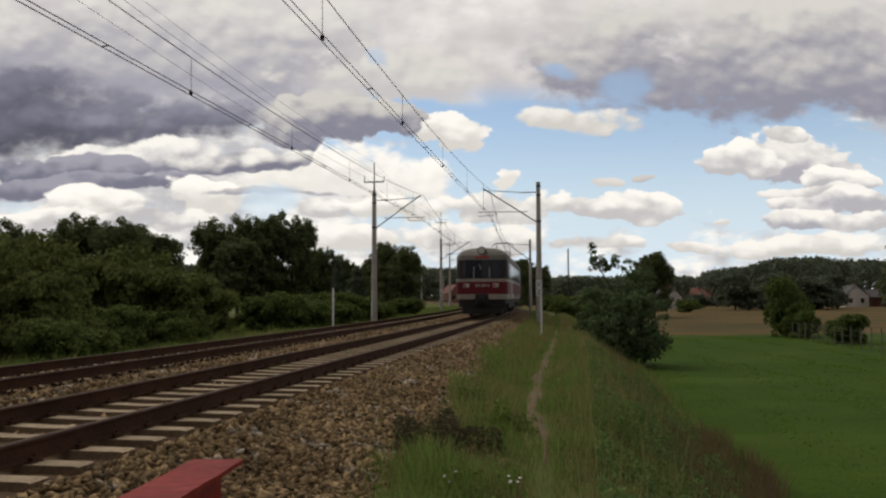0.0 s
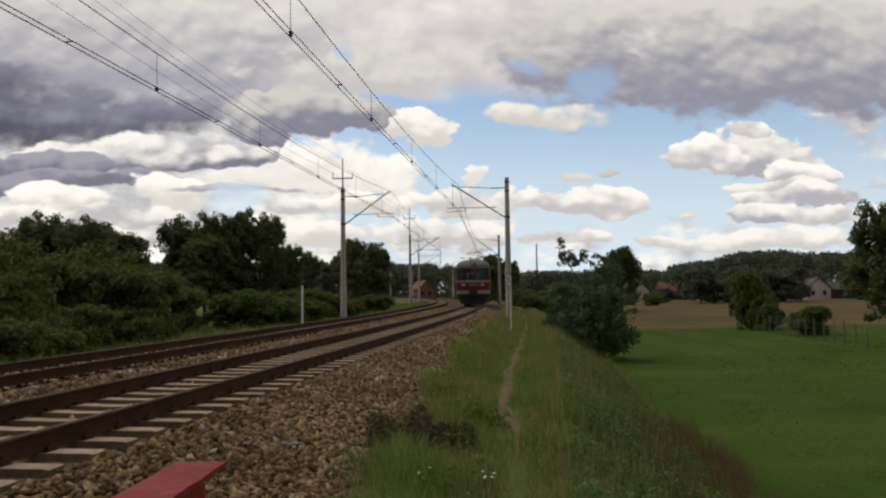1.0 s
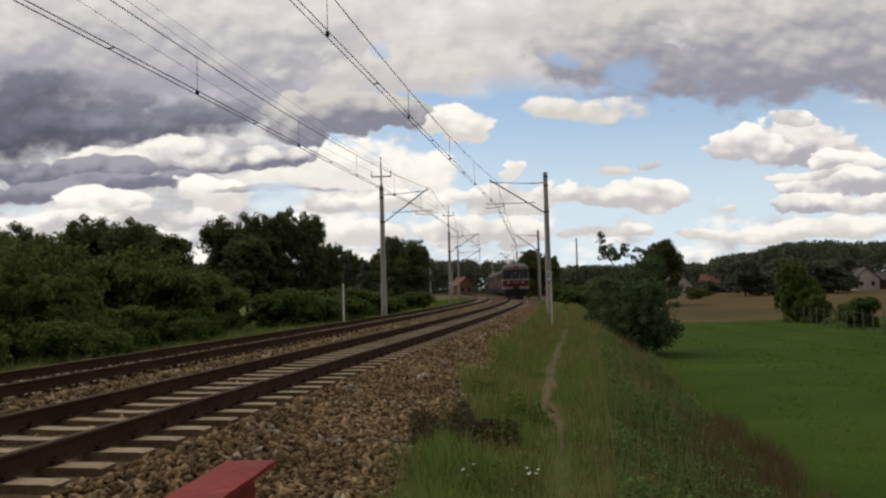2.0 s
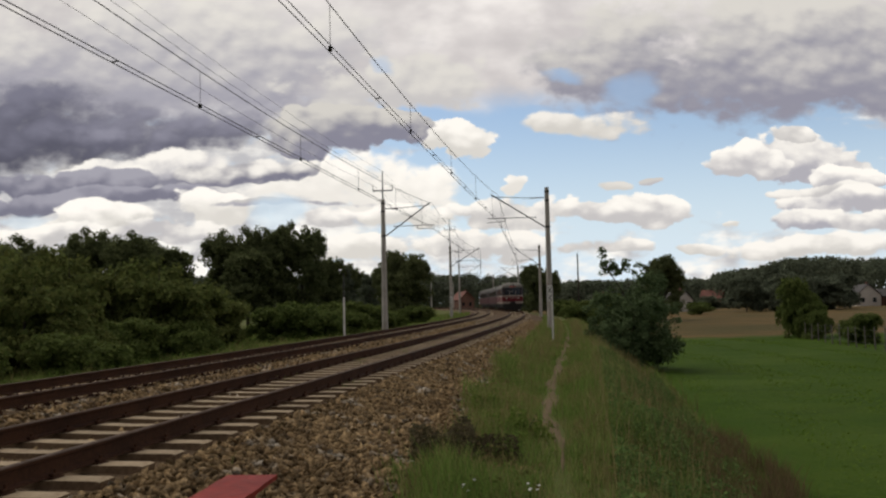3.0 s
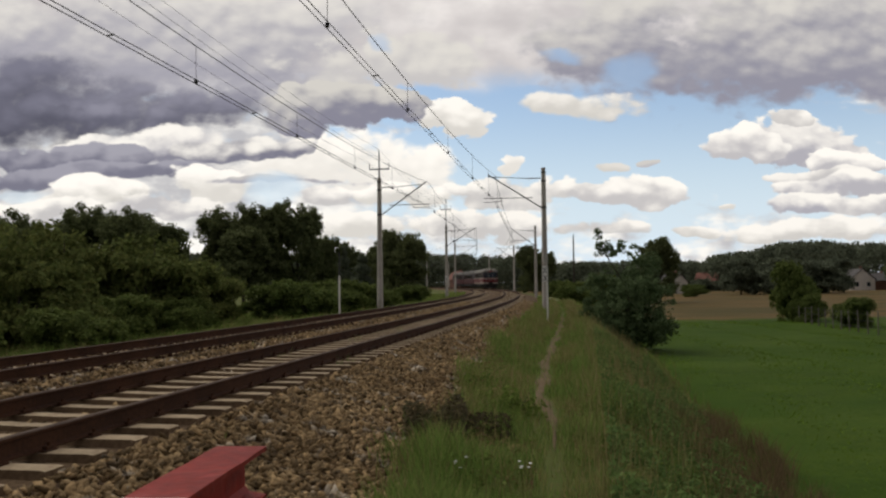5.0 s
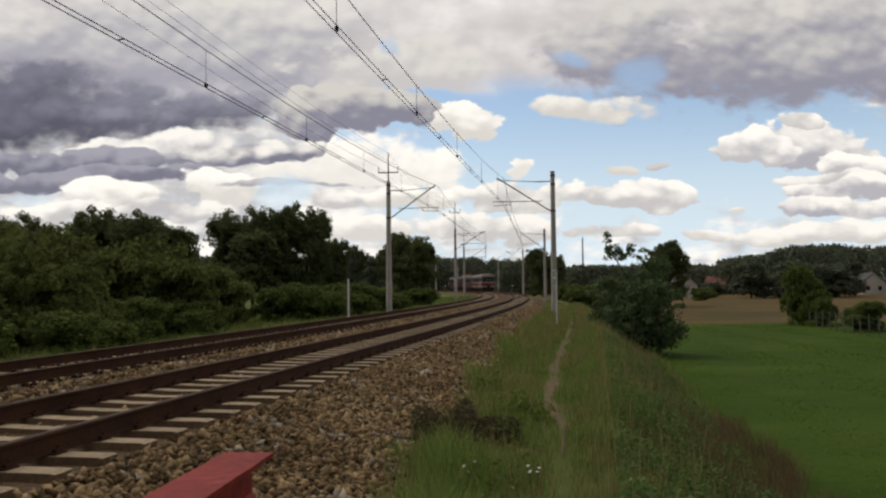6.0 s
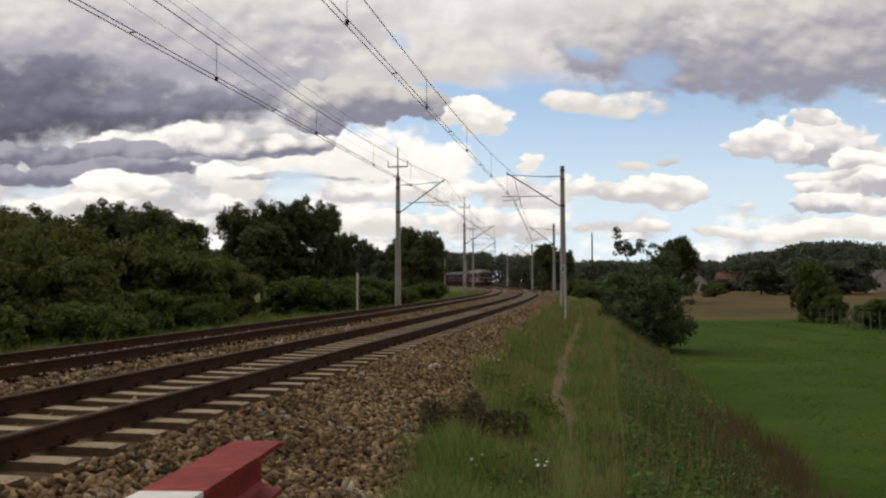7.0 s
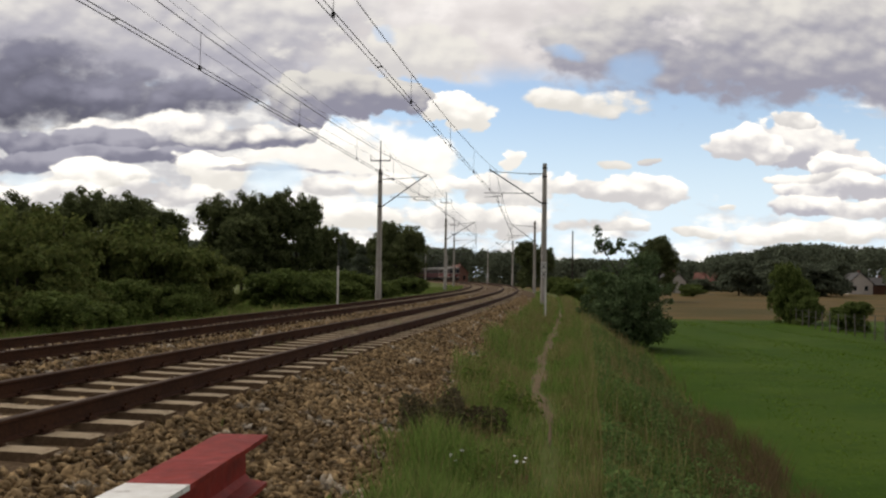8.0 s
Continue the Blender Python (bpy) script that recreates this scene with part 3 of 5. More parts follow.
def make_mast(s, off, side, spike, spike_top, label, plate=False):
    """A tapered concrete mast; the bracket reaches towards the track on the side given."""
    x, y, h = along(s, off)
    m = pose(float(x), float(y), 0, 0, 0, -math.degrees(float(h)))
    mast = thing("overhead_line_mast", label, "mast", m, "overhead line masts")
    top = 7.6
    bm = bmesh.new()
    rod(bm, (0, 0, -1.2), (0, 0, top), 0.195, 0.125, 10)
    part("pole", bm, MAST_C, mast, smooth=False)
    for z, r in ((top - 0.25, 0.135), (top - 0.75, 0.14), (5.35, 0.155)):
        bm = bmesh.new()
        rod(bm, (0, 0, z - 0.05), (0, 0, z + 0.05), r, sides=12)
        part("clamp_band", bm, STEEL, mast)
    reach = (abs(off) if off > 0 else abs(off) - GAP) * side
    tip = (reach * 1.0, 0, CATENARY + 0.05)
    bm = bmesh.new()
    rod(bm, (side * 0.15, 0, 5.35), tip, 0.035)
    part("bracket_tube", bm, STEEL, mast)
    bm = bmesh.new()
    rod(bm, (side * 0.9, 0, 7.02), (tip[0], 0, CATENARY - 0.08), 0.02)
    rod(bm, (side * 0.12, 0, 7.02), (side * 0.5, 0, 7.02), 0.028)
    part("top_tie", bm, STEEL, mast)
    bm = bmesh.new()
    insulator(bm, (side * 0.5, 0, 7.02), (side * 0.9, 0, 7.02), 0.065)
    part("tie_insulator", bm, PORCELAIN, mast)
    bm = bmesh.new()
    arm_z = CONTACT + 0.22
    rod(bm, (side * 0.62, 0, arm_z - 0.02), (reach + 0.25 * side, 0, arm_z), 0.022)
    rod(bm, (reach - 0.75 * side, 0, arm_z), (reach - 0.78 * side, 0, CONTACT + 0.02), 0.018)
    rod(bm, (reach - 0.78 * side, 0, CONTACT + 0.04), (reach + 0.25 * side, 0, CONTACT - 0.02), 0.016)
    part("registration_arm", bm, STEEL, mast)
    if plate:
        bm = bmesh.new()
        box(bm, -0.16, -0.23, 1.25, 0.16, -0.20, 1.95, bevel=0.01)
        sign = part("mast_plate", bm, WHITE, mast, "white mast plate with dark bars")
        for z in (1.45, 1.7):
            bm = bmesh.new()
            box(bm, -0.09, -0.238, z - 0.05, 0.09, -0.232, z + 0.05)
            part("plate_bar", bm, BLACK, sign)
    if spike:
        bm = bmesh.new()
        rod(bm, (0, 0, top - 0.05), (0, 0, spike_top), 0.05, 0.03)
        part("top_spike", bm, STEEL, mast)
        z = spike_top - 1.2
        bm = bmesh.new()
        box(bm, -0.62, -0.04, z - 0.04, 0.62, 0.04, z + 0.03, bevel=0.01)
        part("cross_arm", bm, STEEL, mast)
        for q in (-0.6, 0.6):
            bm = bmesh.new()
            insulator(bm, (q, 0, z), (q, 0, z + 0.36), 0.05, 3)
            part("pin_insulator", bm, PORCELAIN, mast)
    return mast


for i, (s, off) in enumerate(MASTS_RIGHT):
    make_mast(s, off, -1, False, 0, "grey concrete overhead line mast with steel bracket arm", i == 4)
SPIKES = [11.0, 9.35, 10.6, 10.6, 10.9, 10.9]
for i, (s, off) in enumerate(MASTS_LEFT):
    make_mast(s, off, 1, True, SPIKES[i], "grey concrete mast with steel spike and crossarm carrying feeder wires", i == 2)


def wire_tube(points, r):
    """Verts and quads of a thin four-sided wire through points."""
    verts, faces = [], []
    for p in points:
        verts += [(p[0] + r, p[1], p[2]), (p[0], p[1], p[2] + r), (p[0] - r, p[1], p[2]), (p[0], p[1], p[2] - r)]
    for i in range(len(points) - 1):
        for j in range(4):
            faces.append((i * 4 + j, i * 4 + (j + 1) % 4, i * 4 + 4 + (j + 1) % 4, i * 4 + 4 + j))
    return verts, faces


def make_line(name, masts, offs, label):
    """One track's overhead line: bearing wire, twin contact wires, droppers and spacer clamps."""
    line = thing(name, label, "overhead wire", group="overhead lines")
    ends = [spot_at(s, o) for (s, _), o in zip(masts, offs)]
    for a, b in zip(ends[:-1], ends[1:]):
        n = 28
        across = (b - a).cross(Vector((0, 0, 1))).normalized()
        sag = 0.78
        bear = [a.lerp(b, i / n) + Vector((0, 0, CATENARY - 4 * sag * (i / n) * (1 - i / n))) for i in range(n + 1)]
        part("bearing_wire", mesh_from("bearing_wire", *wire_tube(bear, 0.0125), WIRE), WIRE, line)
        for q in (-0.03, 0.03):
            low = [a.lerp(b, i / n) + across * q * (1.6 if q > 0 else 1) + Vector((0, 0, CONTACT - 4 * 0.03 * (i / n) * (1 - i / n) + (0.05 if q > 0 else 0))) for i in range(n + 1)]
            part("contact_wire", mesh_from("contact_wire", *wire_tube(low, 0.0115), WIRE), WIRE, line)
        count = 7
        for i in range(count):
            f = (i + 0.5) / count
            p = a.lerp(b, f)
            zt = CATENARY - 4 * sag * f * (1 - f)
            bm = bmesh.new()
            rod(bm, p + Vector((0, 0, CONTACT)), p + Vector((0, 0, zt)), 0.006, sides=4)
            box(bm, -0.03, -0.05, -0.03, 0.03, 0.05, 0.05, Matrix.Translation(p + Vector((0, 0, CONTACT))))
            part("dropper", bm, WIRE, line)
            if i < count - 1:
                q = a.lerp(b, (i + 1.0) / count)
                bm = bmesh.new()
                rod(bm, q + Vector((-0.07, 0, CONTACT)), q + Vector((0.07, 0, CONTACT + 0.02)), 0.016, sides=5)
                part("spacer_clamp", bm, WIRE, line)


make_line("overhead_line", MASTS_RIGHT, [1.12, 0.40, 0.3, 0.3, 0.3, 0.3], "dark twin contact wires and bearing wire over the main track")
make_line("overhead_line", MASTS_LEFT, [-GAP + 1.0, -GAP + 0.15, -GAP + 0.1, -GAP + 0.1, -GAP + 0.1, -GAP + 0.1], "dark twin contact wires and bearing wire over the second track")


def make_feeders():
    feeders = thing("feeder_line", "thin dark feeder and earth wires slung between the mast tops", "overhead wire")
    for q in (-0.6, 0.6):
        for i in range(len(MASTS_LEFT) - 1):
            (s0, o0), (s1, o1) = MASTS_LEFT[i], MASTS_LEFT[i + 1]
            a, b = spot_at(s0, o0 + q, SPIKES[i] - 0.84), spot_at(s1, o1 + q, SPIKES[i + 1] - 0.84)
            pts = [a.lerp(b, j / 24) - Vector((0, 0, 4 * 0.7 * (j / 24) * (1 - j / 24))) for j in range(25)]
            part("feeder_wire", mesh_from("feeder_wire", *wire_tube(pts, 0.007), WIRE), WIRE, feeders)
    for i in range(len(MASTS_LEFT) - 1):
        (s0, o0), (s1, o1) = MASTS_LEFT[i], MASTS_LEFT[i + 1]
        a, b = spot_at(s0, o0, SPIKES[i]), spot_at(s1, o1, SPIKES[i + 1])
        pts = [a.lerp(b, j / 24) - Vector((0, 0, 4 * 0.7 * (j / 24) * (1 - j / 24))) for j in range(25)]
        part("earth_wire", mesh_from("earth_wire", *wire_tube(pts, 0.006), WIRE), WIRE, feeders)


make_feeders()


# ---- train ----
TRAIN_RED = surface("train_red_paint", (0.14, 0.011, 0.019), (0.095, 0.009, 0.015), 0.55, spec=0.25, grain=6, broad=0.8, bump=0.05)
# the shade on the car sides is painted in here, together with grime
TRAIN_SIDE = surface("shaded_grimy_maroon", (0.07, 0.014, 0.018), (0.04, 0.012, 0.014), 0.6, spec=0.2, grain=6, broad=0.8, bump=0.05)
TRAIN_CREAM = surface("train_cream_paint", (0.36, 0.31, 0.26), (0.25, 0.215, 0.18), 0.5, grain=6, broad=0.8, bump=0.05)
TRAIN_ROOF = surface("train_roof_paint", (0.15, 0.14, 0.115), (0.10, 0.09, 0.075), 0.7, grain=8, broad=0.7, bump=0.1)
# darker grey roof of the cars without a cab
TRAIN_ROOF_DARK = surface("dark_roof_paint", (0.075, 0.07, 0.062), (0.05, 0.045, 0.04), 0.8, grain=8, broad=0.7, bump=0.1)
TRAIN_BLACK = surface("sooty_underframe", (0.022, 0.020, 0.019), (0.012, 0.011, 0.011), 0.8, grain=8, broad=1, bump=0.3)
TRAIN_BAND = surface("dark_band_paint", (0.035, 0.022, 0.026), (0.024, 0.016, 0.018), 0.5, grain=6, broad=0.8, bump=0.05, spec=0.25)
TRAIN_GLASS = surface("dark_tinted_glass", (0.012, 0.014, 0.018), (0.010, 0.011, 0.013), 0.12, grain=2, broad=0.5, bump=0.0)
LAMP_GLASS = surface("lamp_lens", (0.55, 0.52, 0.46), (0.45, 0.42, 0.38), 0.2, grain=5, broad=2, bump=0.0)
LAMP_RED = surface("red_lamp_lens", (0.45, 0.03, 0.02), (0.35, 0.02, 0.02), 0.25, grain=5, broad=2, bump=0.0)


def plan_outline(half, y0, y1, cut, bow0, bow1):
    """The plan of a car body: rounded corners, ends bowed outwards."""
    pts = []
    for sx, sy, yy, bow in ((1, -1, y0, bow0), (1, 1, y1, bow1), (-1, 1, y1, bow1), (-1, -1, y0, bow0)):
        corner = []
        for i in range(5):
            a = math.pi / 2 * i / 4
            corner.append((sx * (half - cut + cut * math.sin(a)), yy + sy * (-cut + cut * math.cos(a) - 0.0)))
        if (sx, sy) in ((1, 1), (-1, -1)):
            corner = corner[::-1]
        pts += corner
        if (sx, sy) in ((1, 1), (-1, -1)):
            pts.append((0.0, yy + sy * bow))
    return pts


def stack(levels, close=True):
    """A shell from plan outlines one above another: z and outline."""
    verts, faces = [], []
    k = len(levels[0][1])
    for z, outline in levels:
        verts += [(x, y, z) for x, y in outline]
    for i in range(len(levels) - 1):
        for j in range(k):
            faces.append((i * k + j, i * k + (j + 1) % k, (i + 1) * k + (j + 1) % k, (i + 1) * k + j))
    if close:
        faces += [tuple(range(k))[::-1], tuple(range((len(levels) - 1) * k, len(levels) * k))]
    return verts, faces


def shell(name, material, parent, rows, length, cab, label=""):
    """rows: z, half width, pull-in of the ends."""
    levels = [(z, plan_outline(half, -length / 2 + pull, length / 2 - pull, 0.34 if half > 0.6 else half * 0.5, 0.10 if cab else 0.01, 0.01)) for z, half, pull in rows]
    verts, faces = stack(levels)
    return part(name, mesh_from(name, verts, faces, material), material, parent, label)


def bogie(parent, y):
    bm = bmesh.new()
    for side in (-1, 1):
        box(bm, side * 0.98 - 0.06, y - 1.7, 0.42, side * 0.98 + 0.06, y + 1.7, 0.68, bevel=0.03)
        for q in (-1.3, 1.3):
            box(bm, side * 0.98 - 0.12, y + q - 0.18, 0.28, side * 0.98 + 0.14, y + q + 0.18, 0.6, bevel=0.04)
        rod(bm, (side * 0.98, y, 0.35), (side * 0.98, y, 0.75), 0.13)
    box(bm, -1.0, y - 0.3, 0.45, 1.0, y + 0.3, 0.75, bevel=0.03)
    b = part("bogie_frame", bm, TRAIN_BLACK, parent)
    for q in (-1.3, 1.3):
        for side in (-1, 1):
            bm = bmesh.new()
            rod(bm, (side * 0.69, y + q, 0.46), (side * 0.81, y + q, 0.46), 0.46, sides=24)
            rod(bm, (side * 0.66, y + q, 0.46), (side * 0.69, y + q, 0.46), 0.49, sides=24)
            rod(bm, (side * 0.81, y + q, 0.46), (side * 0.84, y + q, 0.46), 0.16, sides=12)
            part("wheel", bm, RUST, parent)
        bm = bmesh.new()
        rod(bm, (-0.7, y + q, 0.46), (0.7, y + q, 0.46), 0.08)
        part("axle", bm, TRAIN_BLACK, parent)
    return b


def make_car(length, cab, panto, label):
    """A car body with its y along the track; a cab stands at its -y end."""
    car = thing("rail_car", label, "train car", group="cars of the train")
    shell("skirt", TRAIN_CREAM if cab else TRAIN_SIDE, car, [(0.98, 1.40, 0.03), (1.26, 1.43, 0.0)], length, cab, "dull white lower band")
    shell("lower_body", TRAIN_RED if cab else TRAIN_SIDE, car, [(1.262, 1.44, 0.0), (1.95, 1.44, 0.0)], length, cab, "dark red lower side panels")
    shell("waist_stripe", TRAIN_CREAM if cab else TRAIN_SIDE, car, [(1.952, 1.446, -0.006), (2.11, 1.446, -0.006)], length, cab, "waist stripe")
    shell("window_band", TRAIN_BAND, car, [(2.132, 1.44, 0.0), (3.16, 1.43, 0.10 if cab else 0.0)], length, cab, "dark window band")
    shell("roof", TRAIN_ROOF if cab else TRAIN_ROOF_DARK, car, [(3.162, 1.45, 0.06 if cab else 0), (3.42, 1.41, 0.16 if cab else 0), (3.62, 1.26, 0.36 if cab else 0), (3.78, 0.98, 0.7 if cab else 0), (3.87, 0.60, 1.1 if cab else 0), (3.90, 0.2, 1.4 if cab else 0)],
          length, cab, "weathered domed roof")
    bm = bmesh.new()
    box(bm, -1.25, -length / 2 + 0.3, 0.72, 1.25, length / 2 - 0.3, 0.98, bevel=0.03)
    for y in (-3.2, -0.5, 2.3):
        box(bm, -1.22, y - 0.9, 0.42, 1.22, y + 0.9, 0.74, bevel=0.03)
    part("underframe", bm, TRAIN_BLACK, car)
    for y in (-length / 2 + 3.0, length / 2 - 3.0):
        bogie(car, y)
    # side windows and doors
    n = int((length - 3.2) / 1.62)
    for side in (-1, 1):
        for i in range(n):
            y = -length / 2 + 2.6 + i * 1.62
            bm = bmesh.new()
            if i in (1, n // 2, n - 2):
                for q in (-0.33, 0.33):
                    box(bm, side * 1.435 - 0.012, y + q - 0.31, 1.05, side * 1.435 + 0.03, y + q + 0.31, 3.08, bevel=0.01)
                d = part("door", bm, TRAIN_CREAM if cab and i == 1 else TRAIN_SIDE, car, "pair of sliding doors with narrow dark panes")
                for q in (-0.33, 0.33):
                    bm = bmesh.new()
                    box(bm, side * 1.46 - 0.004, y + q - 0.18, 2.1, side * 1.46 + 0.016, y + q + 0.18, 2.92, bevel=0.004)
                    part("door_pane", bm, TRAIN_GLASS, d)
            else:
                box(bm, side * 1.435 - 0.004, y - 0.6, 2.2, side * 1.435 + 0.018, y + 0.6, 3.02, bevel=0.006)
                part("side_window", bm, TRAIN_GLASS, car, "dark side window")
    e = -length / 2
    if cab:
        for x0, x1, tilt in ((-1.36, -0.46, 1), (-0.40, 0.40, 0), (0.46, 1.36, -1)):
            verts, faces = [], []
            for x in (x0, (x0 + x1) / 2, x1):
                bow = 0.10 * max(0.0, 1 - abs(x) / 1.10)
                drop = 0.13 * max(0.0, (abs(x) - 1.10) / 0.26)
                for z in (2.2, 3.12):
                    back_ = 0.10 * (z - 2.132) / 1.09
                    for d in (-0.03, 0.06):
                        verts.append((x, e - bow + drop + back_ + d, z))
            for i in range(2):
                a, b = i * 4, i * 4 + 4
                faces += [(a, b, b + 2, a + 2), (a + 1, a + 3, b + 3, b + 1), (a, a + 1, b + 1, b), (a + 2, b + 2, b + 3, a + 3)]
            faces += [(0, 2, 3, 1), (8, 9, 11, 10)]
            part("windscreen", mesh_from("windscreen", verts, faces, TRAIN_GLASS), TRAIN_GLASS, car, "dark windscreen pane")
        for x in (-0.43, 0.43):
            bm = bmesh.new()
            rod(bm, (x, e - 0.13, 2.15), (x, e - 0.08, 2.75), 0.025, sides=6)
            part("handrail", bm, TRAIN_CREAM, car, "pale vertical handrail")
        bm = bmesh.new()
        rod(bm, (-0.12, e - 0.12, 2.9), (-0.04, e - 0.12, 2.62), 0.03, sides=6)
        part("wiper", bm, TRAIN_CREAM, car)
        bm = bmesh.new()
        rod(bm, (0, e + 0.05, 3.68), (0, e + 0.7, 3.68), 0.23, sides=24)
        lamp = part("roof_headlight", bm, TRAIN_BLACK, car, "large round headlight in a dark housing on the roof front", True)
        bm = bmesh.new()
        rod(bm, (0, e + 0.035, 3.68), (0, e + 0.06, 3.68), 0.185, sides=24)
        part("lens", bm, LAMP_GLASS, lamp, "round glass lens")
        bm = bmesh.new()
        box(bm, -0.42, e + 0.0, 3.27, 0.42, e + 0.4, 3.37, bevel=0.012)
        part("destination_board", bm, LAMP_RED, car, "narrow orange-red destination board")
        for x in (-0.86, 0.76):
            bm = bmesh.new()
            box(bm, x - 0.17, e - 0.08, 1.62, x + 0.17, e + 0.1, 1.86, bevel=0.04)
            unit = part("lamp_unit", bm, TRAIN_CREAM, car, "rectangular marker lamp unit")
            for q, mm in ((-0.075, LAMP_RED), (0.075, LAMP_GLASS)):
                bm = bmesh.new()
                rod(bm, (x + q, e - 0.10, 1.74), (x + q, e - 0.06, 1.74), 0.06, sides=14)
                part("lens", bm, mm, unit)
        for i, wdt in enumerate((0.09, 0.09, 0.06, 0.09, 0.09, 0.06, 0.09)):
            bm = bmesh.new()
            x = -0.36 + i * 0.115
            box(bm, x, e - 0.115, 1.68, x + wdt, e - 0.06, 1.80)
            part("number_bar", bm, TRAIN_CREAM, car)
        bm = bmesh.new()
        box(bm, -0.36, e - 0.32, 0.70, 0.36, e + 0.2, 1.28, bevel=0.05)
        box(bm, -0.16, e - 0.55, 0.86, 0.16, e - 0.3, 1.14, bevel=0.04)
        part("coupler", bm, TRAIN_BLACK, car, "black automatic coupler box")
        bm = bmesh.new()
        box(bm, -1.30, e + 0.12, 0.55, 1.30, e + 0.30, 0.979, bevel=0.03)
        box(bm, -1.12, e + 0.14, 0.16, 1.12, e + 0.28, 0.56, bevel=0.03)
        part("rail_guard", bm, TRAIN_BLACK, car)
    if panto:
        for y in (-length / 2 + 3.6,):
            bm = bmesh.new()
            for x in (-0.55, 0.55):
                rod(bm, (x, y - 0.9, 4.2), (x * 1.1, y - 1.5, 4.85), 0.03, sides=6)
                rod(bm, (x, y + 0.9, 4.2), (x * 1.1, y + 1.5, 4.85), 0.03, sides=6)
                rod(bm, (x * 1.1, y - 1.5, 4.85), (x * 0.9, y - 0.15, 5.55), 0.025, sides=6)
                rod(bm, (x * 1.1, y + 1.5, 4.85), (x * 0.9, y + 0.15, 5.55), 0.025, sides=6)
            rod(bm, (-0.62, y - 1.5, 4.85), (0.62, y - 1.5, 4.85), 0.025, sides=6)
            rod(bm, (-0.62, y + 1.5, 4.85), (0.62, y + 1.5, 4.85), 0.025, sides=6)
            p = part("pantograph", bm, STEEL, car, "raised steel pantograph")
            bm = bmesh.new()
            for q in (-0.15, 0.15):
                rod(bm, (-0.6, y + q, 5.6), (0.6, y + q, 5.6), 0.03, sides=6)
                for sx in (-1, 1):
                    rod(bm, (sx * 0.6, y + q, 5.6), (sx * 0.95, y + q, 5.35), 0.025, sides=6)
            part("collector_head", bm, STEEL, p)
            bm = bmesh.new()
            for x in (-0.55, 0.55):
                box(bm, x - 0.05, y - 1.0, 4.1, x + 0.05, y + 1.0, 4.2)
                for q in (-0.9, 0.9):
                    rod(bm, (x, y + q, 3.7), (x, y + q, 4.12), 0.06, sides=8)
            part("pantograph_base", bm, STEEL, car)
        bm = bmesh.new()
        box(bm, -0.5, 0, 3.8, 0.5, 2.4, 4.12, bevel=0.04)
        box(bm, -0.4, 4, 3.8, 0.4, 6.0, 4.05, bevel=0.04)
        part("roof_resistor", bm, TRAIN_ROOF, car)
    else:
        bm = bmesh.new()
        for y in (-5, -1.5, 2.0, 5.5):
            box(bm, -0.28, y - 0.35, 3.8, 0.28, y + 0.35, 4.0, bevel=0.05)
        part("roof_vents", bm, TRAIN_ROOF, car)
    return car


CARS = [(make_car(20.7, True, False, "red and cream electric train end car with black windscreens"), 20.7),
        (make_car(22.0, False, True, "red and cream electric train middle car with raised pantograph"), 22.0),
        (make_car(20.7, False, False, "red and cream electric train leading car, doors closed"), 20.7)]


# ---- trees and shrubs ----
rng = np.random.default_rng(7)


def leaf_cards(centres, out, size, stretch=1.7, droop=0.0):
    """Small pointed leaves: one diamond each, turned roughly outwards."""
    n = len(centres)
    normal = out + rng.normal(0, 0.55, (n, 3))
    normal /= np.linalg.norm(normal, axis=1, keepdims=True) + 1e-9
    side = np.cross(normal, rng.normal(0, 1, (n, 3)))
    side /= np.linalg.norm(side, axis=1, keepdims=True) + 1e-9
    up = np.cross(normal, side)
    a = (size * rng.uniform(0.6, 1.3, n))[:, None]
    bulge = normal * a * 0.18
    verts = np.stack([centres - side * a * stretch / 2, centres - up * a * 0.5 + bulge, centres + side * a * stretch / 2, centres + up * a * 0.5 + bulge], 1).reshape(-1, 3)
    return verts, np.arange(4 * n).reshape(-1, 4)


def crown_cloud(lobes, clumps, leaves, clump_r, rugged=0.25):
    """Places of leaves: clumps spread through ellipsoid lobes (centre, radii), thinner inside."""
    pts, outs = [], []
    weight = np.array([r[0] * r[1] + r[0] * r[2] for _, r in lobes])
    for i in range(clumps):
        c, r = lobes[rng.choice(len(lobes), p=weight / weight.sum())]
        d = rng.normal(0, 1, 3)
        d /= np.linalg.norm(d)
        if d[2] < -0.55:
            d[2] *= -0.6
        rad = rng.uniform(0.55, 1.0) ** 0.6 * (1 + rng.normal(0, rugged * 0.35))
        centre = np.array(c) + d * np.array(r) * rad
        k = int(leaves * rng.uniform(0.6, 1.4))
        q = rng.normal(0, 1, (k, 3))
        q /= np.linalg.norm(q, axis=1, keepdims=True)
        cr = clump_r * rng.uniform(0.6, 1.35)
        pts.append(centre + q * cr * rng.uniform(0.5, 1.0, (k, 1)) * np.array([1, 1, 0.75]))
        outs.append(q * 0.8 + d * 0.4 + np.array([0, 0, 0.3]))
    return np.concatenate(pts), np.concatenate(outs)


